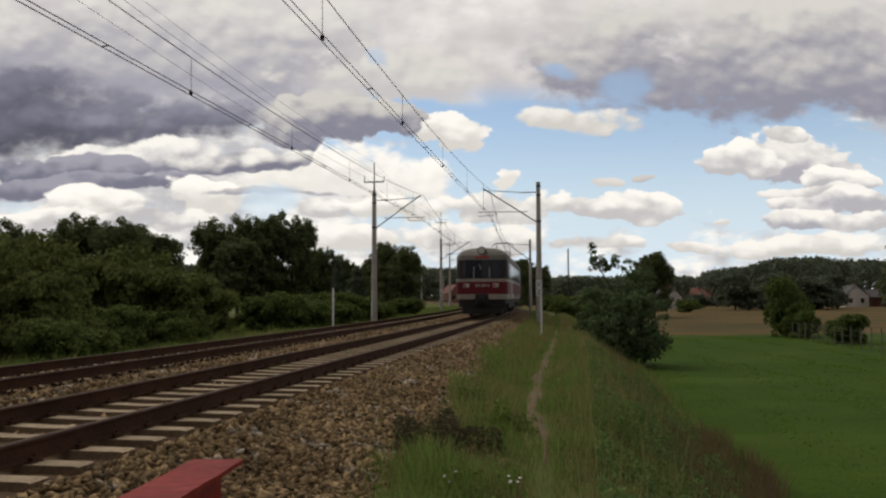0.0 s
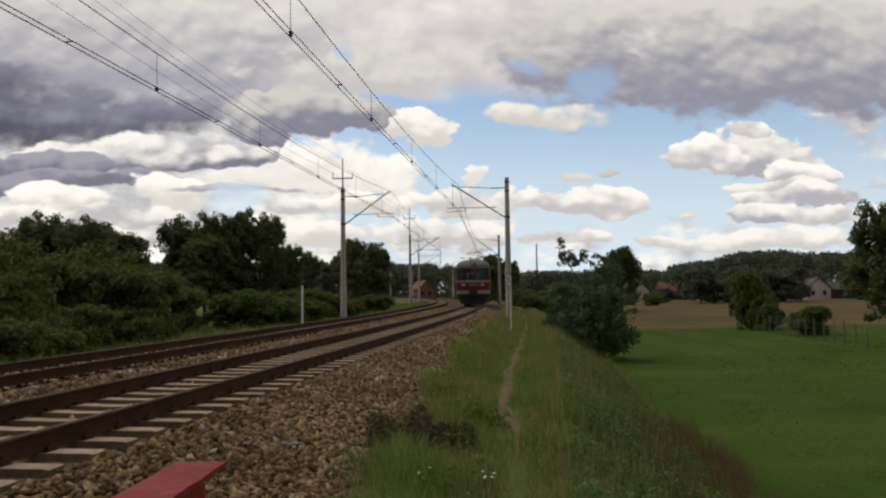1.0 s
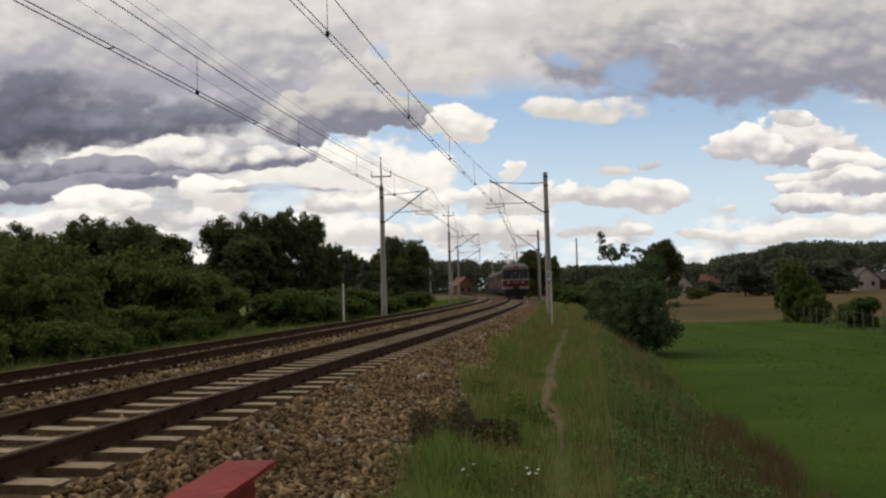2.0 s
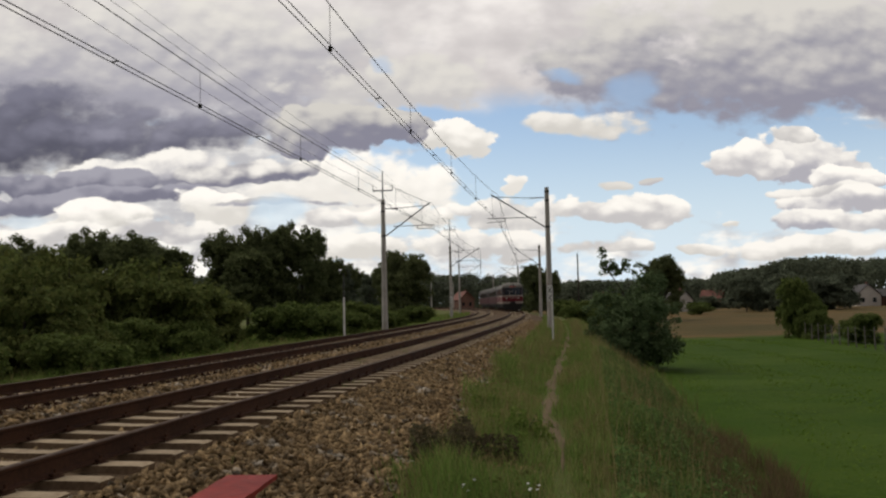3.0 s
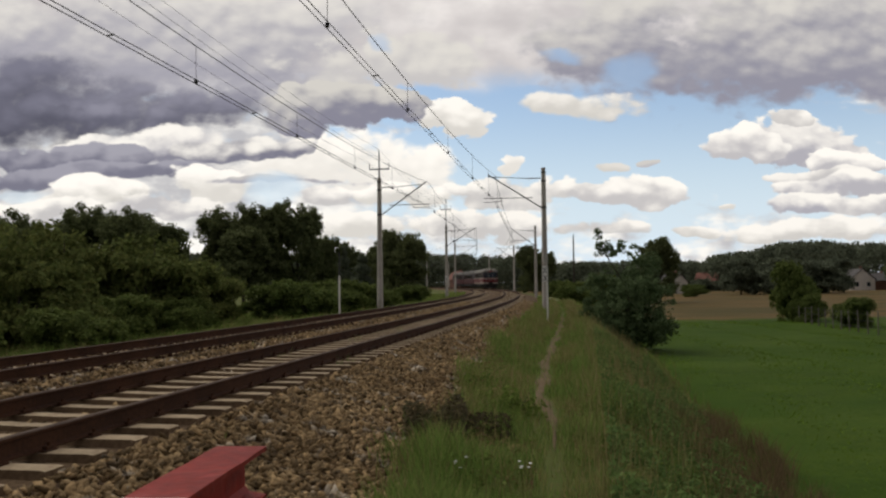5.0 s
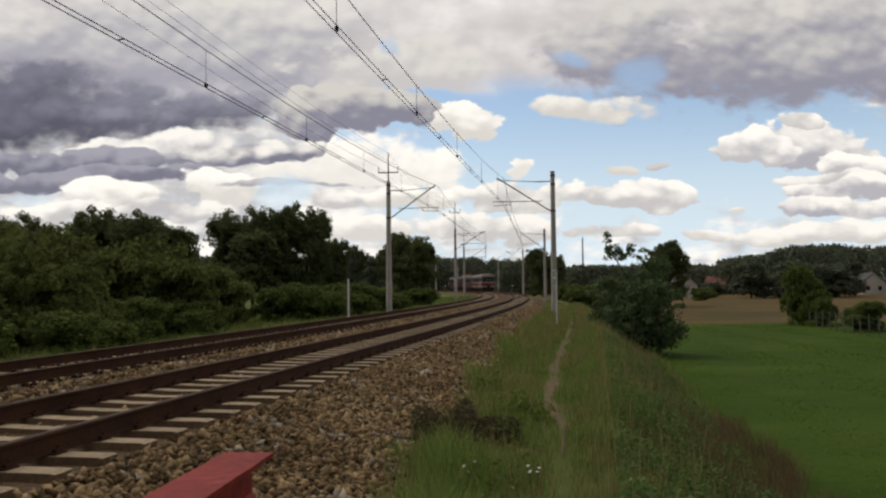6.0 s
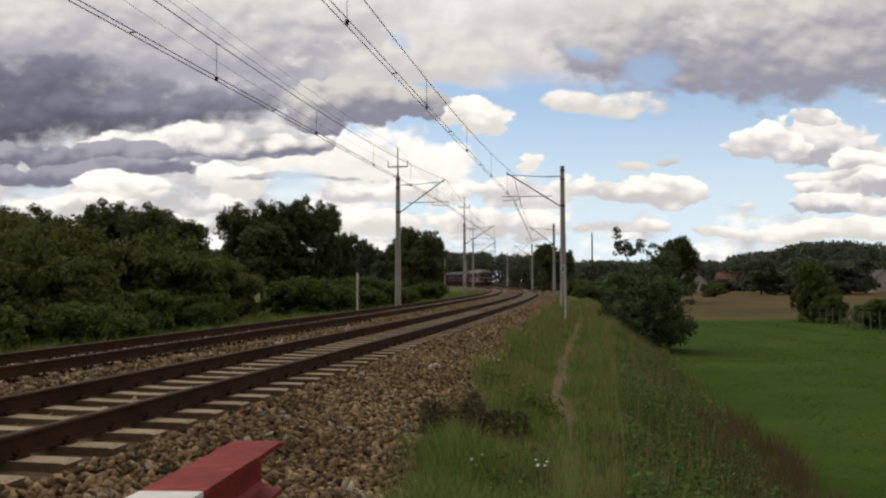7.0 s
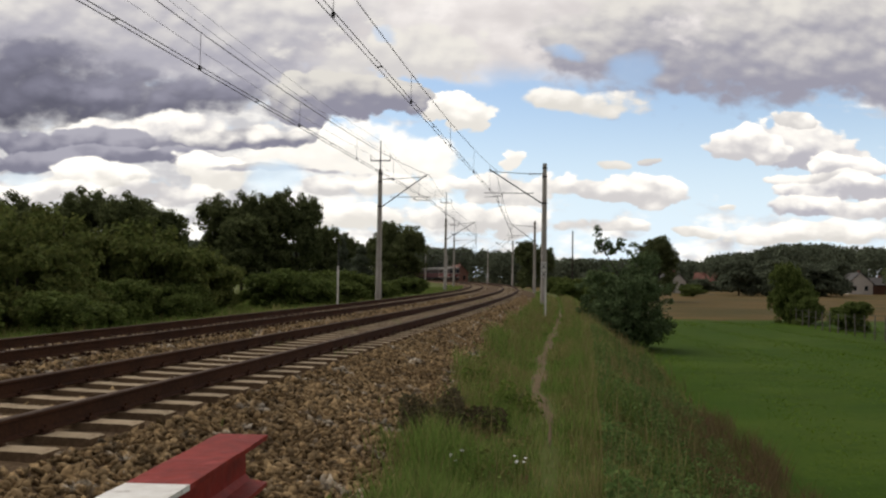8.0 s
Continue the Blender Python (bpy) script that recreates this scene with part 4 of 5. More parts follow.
def make_tree(name, label, category, lobes, clumps, leaves, clump_r, leaf, foliage, trunk_h, trunk_r, limbs=5, group="", bark_top=None):
    """A tapered trunk with limbs and a crown of many leaves; it stands at its own origin."""
    tree = thing(name, label, category, group=group)
    top = max(c[2] + r[2] * 0.5 for c, r in lobes)
    bm = bmesh.new()
    lean = rng.normal(0, 0.05, 2)
    spine = [Vector((lean[0] * z, lean[1] * z, z)) for z in np.linspace(-0.3, top, 6)]
    for i in range(5):
        rod(bm, spine[i], spine[i + 1], trunk_r * (1 - i * 0.18), trunk_r * (1 - (i + 1) * 0.18), 7)
    part("trunk", bm, BARK, tree)
    for i in range(limbs):
        c, r = lobes[i % len(lobes)]
        z = trunk_h * rng.uniform(0.6, 1.1)
        a = Vector((lean[0] * z, lean[1] * z, z))
        d = rng.normal(0, 1, 3) * np.array([1, 1, 0.5])
        b = Vector(np.array(c) + d / np.linalg.norm(d) * np.array(r) * 0.8)
        b.z = max(b.z, z + 0.15)
        mid = a.lerp(b, 0.5) + Vector((0, 0, 0.08 * (b - a).length))
        bm = bmesh.new()
        rod(bm, a, mid, trunk_r * 0.42, trunk_r * 0.28, 6)
        rod(bm, mid, b, trunk_r * 0.28, trunk_r * 0.08, 6)
        part("limb", bm, BARK, tree)
    pts, outs = crown_cloud(lobes, clumps, leaves, clump_r)
    verts, faces = leaf_cards(pts, outs, leaf)
    part("crown", big_mesh("crown", verts, faces, foliage), foliage, tree)
    return tree


def lobe_set(w, h, z0, n, seed):
    """Lobes that fill a crown w wide and h high from z0 up, uneven."""
    r = np.random.default_rng(seed)
    out = [((0, 0, z0 + h * 0.45), (w * 0.36, w * 0.36, h * 0.46))]
    for i in range(n):
        a = i * 2.4 + r.uniform(-0.4, 0.4)
        z = z0 + h * r.uniform(0.15, 0.85)
        reach = w * 0.30 * math.sqrt(max(0.05, 1 - ((z - z0) / h - 0.4) ** 2 * 2.2))
        q = r.uniform(0.16, 0.26)
        out.append(((math.cos(a) * reach, math.sin(a) * reach, z), (w * q, w * q, h * r.uniform(0.13, 0.22))))
    return out


def put_copies(first, rows, group):
    """The first row moves the thing itself, the others copies of it: x, y, z, width scale, height scale, turn."""
    for i, (x, y, z, wide_, tall, turn) in enumerate(rows):
        m = pose(x, y, z, 0, 0, turn) @ Matrix.Diagonal((wide_, wide_, tall, 1))
        if i == 0:
            first.matrix_world = m
            tagged(first, group=group)
        else:
            copy_thing(first, m)


# broad trees behind the second track, about 8 m tall
broad_a = make_tree("broadleaf_tree", "dark green broadleaf tree with a dense uneven crown", "tree", lobe_set(6.0, 7.6, 0.7, 16, 1), 700, 40, 0.42, 0.15, LEAF_DARK, 3.0, 0.20)
put_copies(broad_a, [(-16.0, 70, -1.2, 0.88, 1.05, 0), (-10.8, 73, -1.2, 0.84, 1.07, 200), (-24.5, 62, -1.2, 1.0, 0.94, 130), (-29, 58, -1.2, 1.1, 0.85, 20),
                     (-20.8, 60, -1.2, 0.85, 0.87, 300), (-34, 55, -1.2, 1.1, 0.82, 250), (27.0, 43, -3.0, 1.05, 1.05, 40)], "dark broadleaf trees")
broad_b = make_tree("broadleaf_tree", "tall dark green tree with a narrow ragged crown", "tree", lobe_set(4.6, 8.0, 0.8, 14, 5), 600, 40, 0.40, 0.15, LEAF_DARK, 3.2, 0.18)
put_copies(broad_b, [(-13.2, 71, -1.2, 0.92, 1.0, 0), (-8.7, 76, -1.2, 0.7, 0.74, 110), (-22.5, 66, -1.2, 1.2, 0.88, 60), (-18.6, 62, -1.2, 0.95, 0.76, 220), (-26.8, 57, -1.2, 1.1, 0.73, 10),
                     (-31.5, 60, -1.2, 1.2, 0.84, 160), (-38, 58, -1.2, 1.2, 0.88, 330), (-13.9, 66, -1.2, 1.0, 0.75, 80)], "dark narrow trees")
round_t = make_tree("broadleaf_tree", "round-crowned dark green tree on the inside of the curve", "tree", lobe_set(7.2, 8.0, 0.2, 20, 9), 800, 40, 0.46, 0.16, LEAF_DARK, 2.6, 0.22)
put_copies(round_t, [(-3.0, 100, -1.3, 0.92, 1.08, 0), (20.6, 160, -1.8, 1.15, 1.12, 60), (33.0, 120, -1.9, 0.92, 1.04, 130), (-10.0, 112, -1.3, 0.55, 0.9, 90), (-6.4, 122, -1.3, 0.7, 0.88, 10)], "round-crowned trees")
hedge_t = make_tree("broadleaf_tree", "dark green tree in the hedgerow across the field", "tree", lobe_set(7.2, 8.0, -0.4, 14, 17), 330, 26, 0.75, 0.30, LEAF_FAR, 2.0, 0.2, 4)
put_copies(hedge_t, [(66, 178, -2.4, 1.1, 1.10, 45), (74, 175, -2.4, 1.2, 1.0, 200), (90, 190, -2.4, 1.4, 1.0, 280), (82, 214, -2.4, 1.5, 0.8, 15), (98, 222, -2.4, 1.5, 0.8, 75),
                     (122, 212, -2.4, 1.6, 0.9, 265), (134, 205, -2.4, 1.6, 1.0, 5), (64, 222, -2.4, 1.3, 0.6, 95), (50, 210, -2.4, 1.4, 0.55, 185), (40, 200, -2.4, 1.4, 0.6, 225), (80, 246, -2.4, 1.0, 0.50, 35),
                     (88, 250, -2.4, 0.9, 0.42, 155), (72, 240, -2.4, 0.9, 0.42, 255), (102, 252, -2.4, 1.0, 0.5, 300), (78, 186, -2.4, 1.3, 1.0, 20),
                     (84, 180, -2.4, 1.2, 0.9, 150), (116, 232, -2.4, 1.6, 1.0, 210), (112, 190, -2.4, 1.1, 0.55, 130)], "hedgerow trees")
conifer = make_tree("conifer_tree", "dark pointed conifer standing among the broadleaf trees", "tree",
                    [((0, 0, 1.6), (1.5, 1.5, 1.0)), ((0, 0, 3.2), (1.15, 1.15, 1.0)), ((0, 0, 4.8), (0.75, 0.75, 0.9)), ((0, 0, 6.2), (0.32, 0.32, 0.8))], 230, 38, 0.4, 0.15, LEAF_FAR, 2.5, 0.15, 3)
put_copies(conifer, [(-10.4, 108, -1.3, 1.1, 1.05, 0), (-8.2, 110, -1.3, 0.9, 0.85, 90), (-7.0, 96, -1.3, 1.0, 0.78, 40)], "pointed conifers")

# shrubs along the second track
shrub_a = make_tree("shrub", "large rounded shrub with mid-green leaves beside the second track", "shrub", lobe_set(5.4, 4.3, -0.3, 14, 21), 380, 46, 0.38, 0.125, LEAF_BUSH, 0.8, 0.08, 6)
put_copies(shrub_a, [(-11.4, 36, -0.95, 1.05, 1.12, 0), (-14.2, 34, -0.95, 1.0, 1.08, 50), (-12.6, 27, -0.9, 0.85, 0.86, 110), (-16.4, 30, -0.95, 1.0, 1.05, 190), 
                     (-17.5, 25, -1.0, 1.0, 1.10, 310), (-11.2, 43, -1.0, 0.8, 0.8, 20), (-20, 32, -1.0, 1.1, 1.15, 270), (-13.2, 45, -1.0, 1.0, 0.95, 80), (-18.2, 42, -1.0, 1.2, 1.1, 140),
                     (-23.5, 38, -1.0, 1.2, 1.15, 200), (-16.2, 50, -1.1, 1.1, 1.05, 60)], "large shrubs along the line")
shrub_b = make_tree("shrub", "loose shrub with lighter yellowish green leaves", "shrub", lobe_set(3.5, 2.7, -0.2, 10, 33), 300, 44, 0.30, 0.095, LEAF_LIGHT, 0.5, 0.05, 5)
put_copies(shrub_b, [(-6.6, 46.5, -0.95, 1.1, 1.0, 0), (-8.4, 48, -0.95, 1.0, 0.9, 70), (-5.2, 50, -0.95, 0.9, 0.72, 140), (-9.9, 24.5, -0.9, 0.75, 0.62, 20), (-10.9, 30, -0.9, 0.8, 0.75, 210),
                     (-9.3, 33.5, -0.9, 0.7, 0.68, 280), (-12.5, 22, -0.9, 0.9, 0.8, 340), (-4.0, 62, -1.0, 1.2, 0.95, 30), (-1.9, 74, -1.1, 1.2, 0.9, 120), (-6.2, 58, -1.0, 1.3, 1.05, 240),
                     (-14.5, 20, -0.9, 1.0, 0.95, 170), (20.5, 118, -1.9, 1.5, 1.3, 60), (18.5, 104, -1.9, 1.3, 1.1, 10), (25, 124, -1.9, 1.8, 1.7, 200), (22, 140, -1.9, 1.6, 1.4, 80),
                     (27.2, 63, -2.1, 0.78, 1.95, 20), (28.1, 65, -2.1, 0.8, 1.5, 90), (27.6, 61, -2.1, 0.7, 1.2, 250), (27.5, 55, -1.95, 0.75, 0.8, 100), (50, 158, -1.8, 1.5, 0.95, 250), (38, 160, -1.8, 1.6, 1.3, 300)], "loose shrubs")
young = make_tree("young_tree", "bushy young tree with blue-green leaves and one tall shoot", "tree",
                  lobe_set(3.9, 3.7, -0.1, 13, 41) + [((0, 0, 0.55), (1.6, 1.6, 0.75)), ((0.3, 0, 0.8), (1.7, 1.5, 0.7)), ((-0.4, -0.2, 0.4), (1.3, 1.3, 0.55))],
                  950, 32, 0.22, 0.07, LEAF_YOUNG, 1.0, 0.07, 9)
shoot_lobes = [((-1.30, 0, 4.18), (0.13, 0.13, 0.36)), ((-1.15, 0, 3.7), (0.26, 0.26, 0.4)), ((-0.8, 0, 3.6), (0.30, 0.30, 0.3)), ((-0.35, 0, 3.7), (0.17, 0.17, 0.3)), ((0.2, 0, 3.6), (0.2, 0.2, 0.3))]
shoot_v, shoot_f = leaf_cards(*crown_cloud(shoot_lobes, 60, 22, 0.13), 0.065)
part("upper_shoot", big_mesh("upper_shoot", shoot_v, shoot_f, LEAF_YOUNG), LEAF_YOUNG, young)
stem = bmesh.new()
rod(stem, (-0.2, 0, 2.4), (-1.05, 0, 3.6), 0.03, 0.02, 6)
rod(stem, (-1.05, 0, 3.6), (-1.32, 0, 4.5), 0.02, 0.006, 6)
part("leader_stem", stem, BARK, young)
young.matrix_world = pose(9.1, 38, -1.95) @ Matrix.Diagonal((1.06, 1.06, 1.22, 1))


def make_woods():
    """Far woods as one mass: many small crowns of coarse leaves, along the skyline."""
    pts, outs = [], []
    for i in range(900):
        slant = rng.uniform(-0.68, 0.68)
        y = rng.uniform(285, 400)
        x = slant * y
        rise = np.interp(slant, [-0.6, -0.1, 0.03, 0.10, 0.15, 0.325, 0.345, 0.39, 0.42, 0.46, 0.55, 0.68], [0.039, 0.039, 0.0345, 0.031, 0.0245, 0.023, 0.031, 0.036, 0.044, 0.046, 0.042, 0.038])
        top = EYE_Z + rise * y * rng.uniform(0.86, 1.02)
        wide_ = rng.uniform(2.6, 4.4)
        n = 190
        d = rng.normal(0, 1, (n, 3))
        d /= np.linalg.norm(d, axis=1, keepdims=True)
        d[:, 2] = np.abs(d[:, 2]) ** 0.8
        deep = min(top + 1.5, 7.0)
        pts.append(np.array([x, y, top - deep]) + d * np.array([wide_, wide_, deep]) * rng.uniform(0.8, 1.04, (n, 1)))
        outs.append(d)
        m = 110
        fill = rng.uniform(-1, 1, (m, 2)) * np.array([wide_ * 1.2, 2.5])
        pts.append(np.stack([x + fill[:, 0], y + fill[:, 1], -2.0 + (top - 0.5 * deep + 2.0) * rng.uniform(0, 1, m)], 1))
        outs.append(rng.normal(0, 0.4, (m, 3)) + np.array([0, -0.8, 0.3]))
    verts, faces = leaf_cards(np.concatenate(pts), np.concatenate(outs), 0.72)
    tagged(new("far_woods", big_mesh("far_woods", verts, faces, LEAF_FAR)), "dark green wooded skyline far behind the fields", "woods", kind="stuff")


make_woods()


# ---- grass ----
def blades(s, off, tall, wide_, name, material, label, lean=0.35):
    """Grass as one mass: a tapering two-part blade for each place along the line."""
    n = len(s)
    x, y, _ = along(s, off)
    z = height(s, off) - 0.02
    base = np.stack([x, y, z], 1)
    a = rng.uniform(0, 2 * np.pi, n)
    side = np.stack([np.cos(a), np.sin(a), np.zeros(n)], 1) * (wide_ * 0.5)[:, None]
    b = rng.uniform(0, 2 * np.pi, n)
    tip = np.stack([np.cos(b) * lean, np.sin(b) * lean, np.ones(n)], 1) * tall[:, None]
    mid = base + tip * np.array([0.35, 0.35, 0.6])
    verts = np.stack([base - side, base + side, mid + side * 0.7, mid - side * 0.7, base + tip, base + tip * 0.995 + side * 0.1], 1).reshape(-1, 3)
    k = np.arange(n)[:, None] * 6
    faces = np.concatenate([k + np.array([0, 1, 2, 3]), k + np.array([3, 2, 5, 4])])
    return tagged(new(name, big_mesh(name, verts, faces, material)), label, "grass", kind="stuff")


def scatter(count, s0, s1, o0, o1, power=1.0):
    return s0 + (s1 - s0) * rng.uniform(0, 1, count) ** power, rng.uniform(o0, o1, count)


def clumpy(s, off, scale=1.0):
    return 0.5 + 0.5 * np.sin(s * 1.7 * scale + 2.1 * np.sin(off * 1.9)) * np.sin(off * 2.3 * scale + 1.7 * np.sin(s * 0.9))


def make_grass():
    s, o = scatter(150000, 0.5, 75, 2.4, 7.7, 1.5)
    edge = ballast_edge(s) + 0.22 * np.sin(s * 0.9) + 0.14 * np.sin(s * 2.3)
    away = np.abs(o - path_off(s) - 0.03 * np.sin(s * 1.1))
    keep = (o > edge + rng.normal(0, 0.15, len(s))) & ((away > np.interp(s, [0, 6, 9], [0.04, 0.06, 0.12]) + 0.04 * np.sin(s * 1.7)) | (rng.uniform(0, 1, len(s)) < 0.12))
    s, o, away = s[keep], o[keep], away[keep]
    c = clumpy(s, o)
    near_path = np.clip(away / 0.9, 0.22, 1)
    tall = (0.10 + 0.42 * c * near_path) * np.where(o > 6.0, 0.7, 1.0) * rng.uniform(0.5, 1.3, len(s))
    blades(s, o, tall, 0.008 + 0.00028 * s, "bank_grass", GRASS, "long uneven green grass on the bank beside the path")
    s, o = scatter(14000, -14, 1, 3.4, 7.7, 1.0)
    blades(s, o, rng.uniform(0.1, 0.35, len(s)), np.full(len(s), 0.009), "bank_grass", GRASS, "long grass on the bank beside the barrier")
    # straw-coloured grass along the crest and beside the ballast
    s, o = scatter(26000, 3, 75, 2.6, 6.6, 1.2)
    away = np.abs(o - path_off(s))
    crest = np.exp(-((o - 5.0) / 0.6) ** 2) * np.clip((s - 8) / 10, 0, 1) + np.exp(-((o - 3.3) / 0.5) ** 2) * 0.8 + 0.25
    keep = (rng.uniform(0, 1, len(s)) < crest * clumpy(s, o, 0.6)) & (away > 0.2) & (o > ballast_edge(s) - 0.1)
    s, o = s[keep], o[keep]
    blades(s, o, rng.uniform(0.18, 0.55, len(s)), 0.006 + 0.0003 * s, "straw_grass", STRAW, "straw-coloured flowering grass along the crest of the bank", 0.25)
    # tall seeding stalks that stand out of the grass
    s, o = scatter(1500, 2, 45, 5.0, 7.0, 1.2)
    blades(s, o, rng.uniform(0.5, 0.85, len(s)), 0.008 + 0.0003 * s, "grass_stalks", STRAW, "thin tall grass stalks gone to seed", 0.15)
    s, o = scatter(2400, 6, 60, 5.9, 7.9, 1.1)
    keep = clumpy(s, o, 0.5) > 0.45
    s, o = s[keep], o[keep]
    blades(s, o, rng.uniform(0.30, 0.62, len(s)), 0.010 + 0.0003 * s, "dry_weeds", WEED, "reddish brown dry seed stalks on the slope", 0.25)
    # dark leafy nettles on the slope
    s, o = scatter(42000, 2.0, 26, 5.3, 7.2, 1.1)
    keep = clumpy(s, o, 0.55) + rng.normal(0, 0.15, len(s)) > 0.42
    s, o = s[keep], o[keep]
    x, y, _ = along(s, o)
    lift = rng.uniform(0.05, 0.55, len(s)) * (0.4 + 0.6 * clumpy(s, o, 0.55))
    v, f = leaf_cards(np.stack([x, y, height(s, o) + lift], 1), rng.normal(0, 0.45, (len(s), 3)) + np.array([0, -0.2, 0.8]), 0.034, 1.9)
    tagged(new("nettles", big_mesh("nettles", v, f, LEAF_NETTLE)), "dense dark green nettles on the slope", "weeds", kind="stuff")
    # short tufts that roughen the meadow
    s, o = scatter(60000, 2, 62, 7.6, 34, 1.3)
    keep = clumpy(s, o, 0.3) + rng.uniform(-0.3, 0.3, len(s)) > 0.35
    s, o = s[keep], o[keep]
    blades(s, o, rng.uniform(0.025, 0.06, len(s)), 0.016 + 0.0009 * s, "meadow_tufts", MEADOW_BLADE, "short green meadow grass in uneven tufts", 1.9)
    s, o = scatter(70000, 6, 135, -12.5, -5.9, 1.2)
    keep = (o < -6.0 - 0.2 * np.sin(s)) | (rng.uniform(0, 1, len(s)) < 0.2)
    s, o = s[keep], o[keep]
    blades(s, o, (0.12 + 0.4 * clumpy(s, o) * np.clip((-o - 5.8) / 2, 0.2, 1)) * rng.uniform(0.5, 1.3, len(s)), 0.014 + 0.0003 * s, "verge_grass", GRASS, "long grass on the verge beyond the second track")
    s, o = scatter(16000, 34, 75, -19, -12, 1.0)
    blades(s, o, rng.uniform(0.2, 0.6, len(s)), 0.02 + 0.0004 * s, "clearing_grass", GRASS, "sunlit long grass in a clearing between shrubs")
    s, o = scatter(5200, 5.5, 15, 6.6, 8.2, 1.0)
    keep = clumpy(s, o, 0.45) > 0.35
    s, o = s[keep], o[keep]
    blades(s, o, rng.uniform(0.25, 0.55, len(s)), np.full(len(s), 0.009), "faded_grass", WEED, "faded reddish grass at the foot of the bank", 0.4)
    s, o = scatter(38000, 1.5, 48, 2.7, 7.4, 1.3)
    keep = (clumpy(s, o, 0.8) > 0.45) & (np.abs(o - path_off(s)) > 0.2) & (o > ballast_edge(s) + 0.1 * np.sin(s * 2.1))
    s, o = s[keep], o[keep]
    x, y, _ = along(s, o)
    lift = rng.uniform(0.03, 0.42, len(s)) * np.clip(np.abs(o - path_off(s)), 0.3, 1) * clumpy(s, o, 0.8)
    up = rng.normal(0, 0.5, (len(s), 3)) + np.array([0, 0, 0.8])
    v, f = leaf_cards(np.stack([x, y, height(s, o) + lift], 1), up, 0.030, 2.0)
    tagged(new("bank_weeds", big_mesh("bank_weeds", v, f, LEAF_MIX)), "leafy weeds mixed into the bank grass", "weeds", kind="stuff")
    s, o = scatter(9000, 1, 55, -2.6, 2.9, 1.0)
    keep = clumpy(s, o, 0.35) > 0.93
    s, o = s[keep], o[keep]
    blades(s, o, rng.uniform(0.08, 0.22, len(s)), np.full(len(s), 0.012), "ballast_weeds", GRASS, "thin weeds growing through the ballast")


LEAF_MIX = leaf_surface("bank_weed_leaves", (0.10, 0.155, 0.035), (0.19, 0.19, 0.06), 0.4, dry=(0.22, 0.14, 0.08))
make_grass()


def make_weed_clump(x, y, z, r, tall, n, material, name, label):
    clump = thing(name, label, "weeds", pose(x, y, z))
    d = rng.normal(0, 1, (n, 3))
    d /= np.linalg.norm(d, axis=1, keepdims=True)
    d[:, 2] = np.abs(d[:, 2])
    pts = d * np.array([r, r, tall]) * (rng.uniform(0, 1, (n, 1)) ** 0.4) * (1 + 0.25 * np.sin(d[:, :1] * 9))
    verts, faces = leaf_cards(pts, d, 0.035, 2.2)
    part("leaves", big_mesh("leaves", verts, faces, material), material, clump)
    for i in range(10):
        bm = bmesh.new()
        a = rng.uniform(0, 6.28)
        rod(bm, (0.1 * math.cos(a), 0.1 * math.sin(a), -0.05), (r * 0.75 * math.cos(a), r * 0.75 * math.sin(a), tall * rng.uniform(0.6, 1.0)), 0.006, 0.002, 5)
        part("stalk", bm, BARK, clump)


LEAF_DOCK = leaf_surface("dark_dock_leaves", (0.070, 0.066, 0.034), (0.105, 0.080, 0.046))
LEAF_WEED = leaf_surface("weed_leaves", (0.095, 0.155, 0.028), (0.15, 0.19, 0.045))
make_weed_clump(0.22, 10.3, -0.72, 0.70, 0.42, 5000, LEAF_DOCK, "weed_clump", "low dark brownish weed clump at the ballast edge")
make_weed_clump(1.05, 11.6, -0.72, 0.5, 0.42, 1200, LEAF_WEED, "weed_clump", "leafy green weeds beside the ballast edge")
make_weed_clump(0.95, 14.2, -0.72, 0.45, 0.40, 1000, LEAF_WEED, "weed_clump", "leafy green weeds beside the ballast edge")
make_weed_clump(-0.72, 6.2, -0.72, 0.16, 0.22, 300, LEAF_WEED, "weed_clump", "small bright green weed growing through gravel")


def make_flower(x, y, z):
    """A small stand of white umbel flowers on thin stalks."""
    plant = thing("wildflower", "small white flower heads on thin green stalks", "flower", pose(x, y, z), "white wildflowers")
    for i in range(5):
        a, r, h = rng.uniform(0, 6.28), rng.uniform(0.02, 0.10), rng.uniform(0.16, 0.28)
        p = (r * math.cos(a), r * math.sin(a), h)
        bm = bmesh.new()
        rod(bm, (p[0] * 0.3, p[1] * 0.3, -0.03), p, 0.003, 0.002, 5)
        part("stalk", bm, LEAF_WEED, plant)
        bm = bmesh.new()
        rod(bm, (p[0], p[1], p[2] - 0.004), (p[0], p[1], p[2] + 0.006), 0.008, 0.016, 9)
        part("flower_head", bm, WHITE, plant)


for x, y in ((0.27, 7.8), (0.85, 7.57)):
    make_flower(x, y, -0.72)


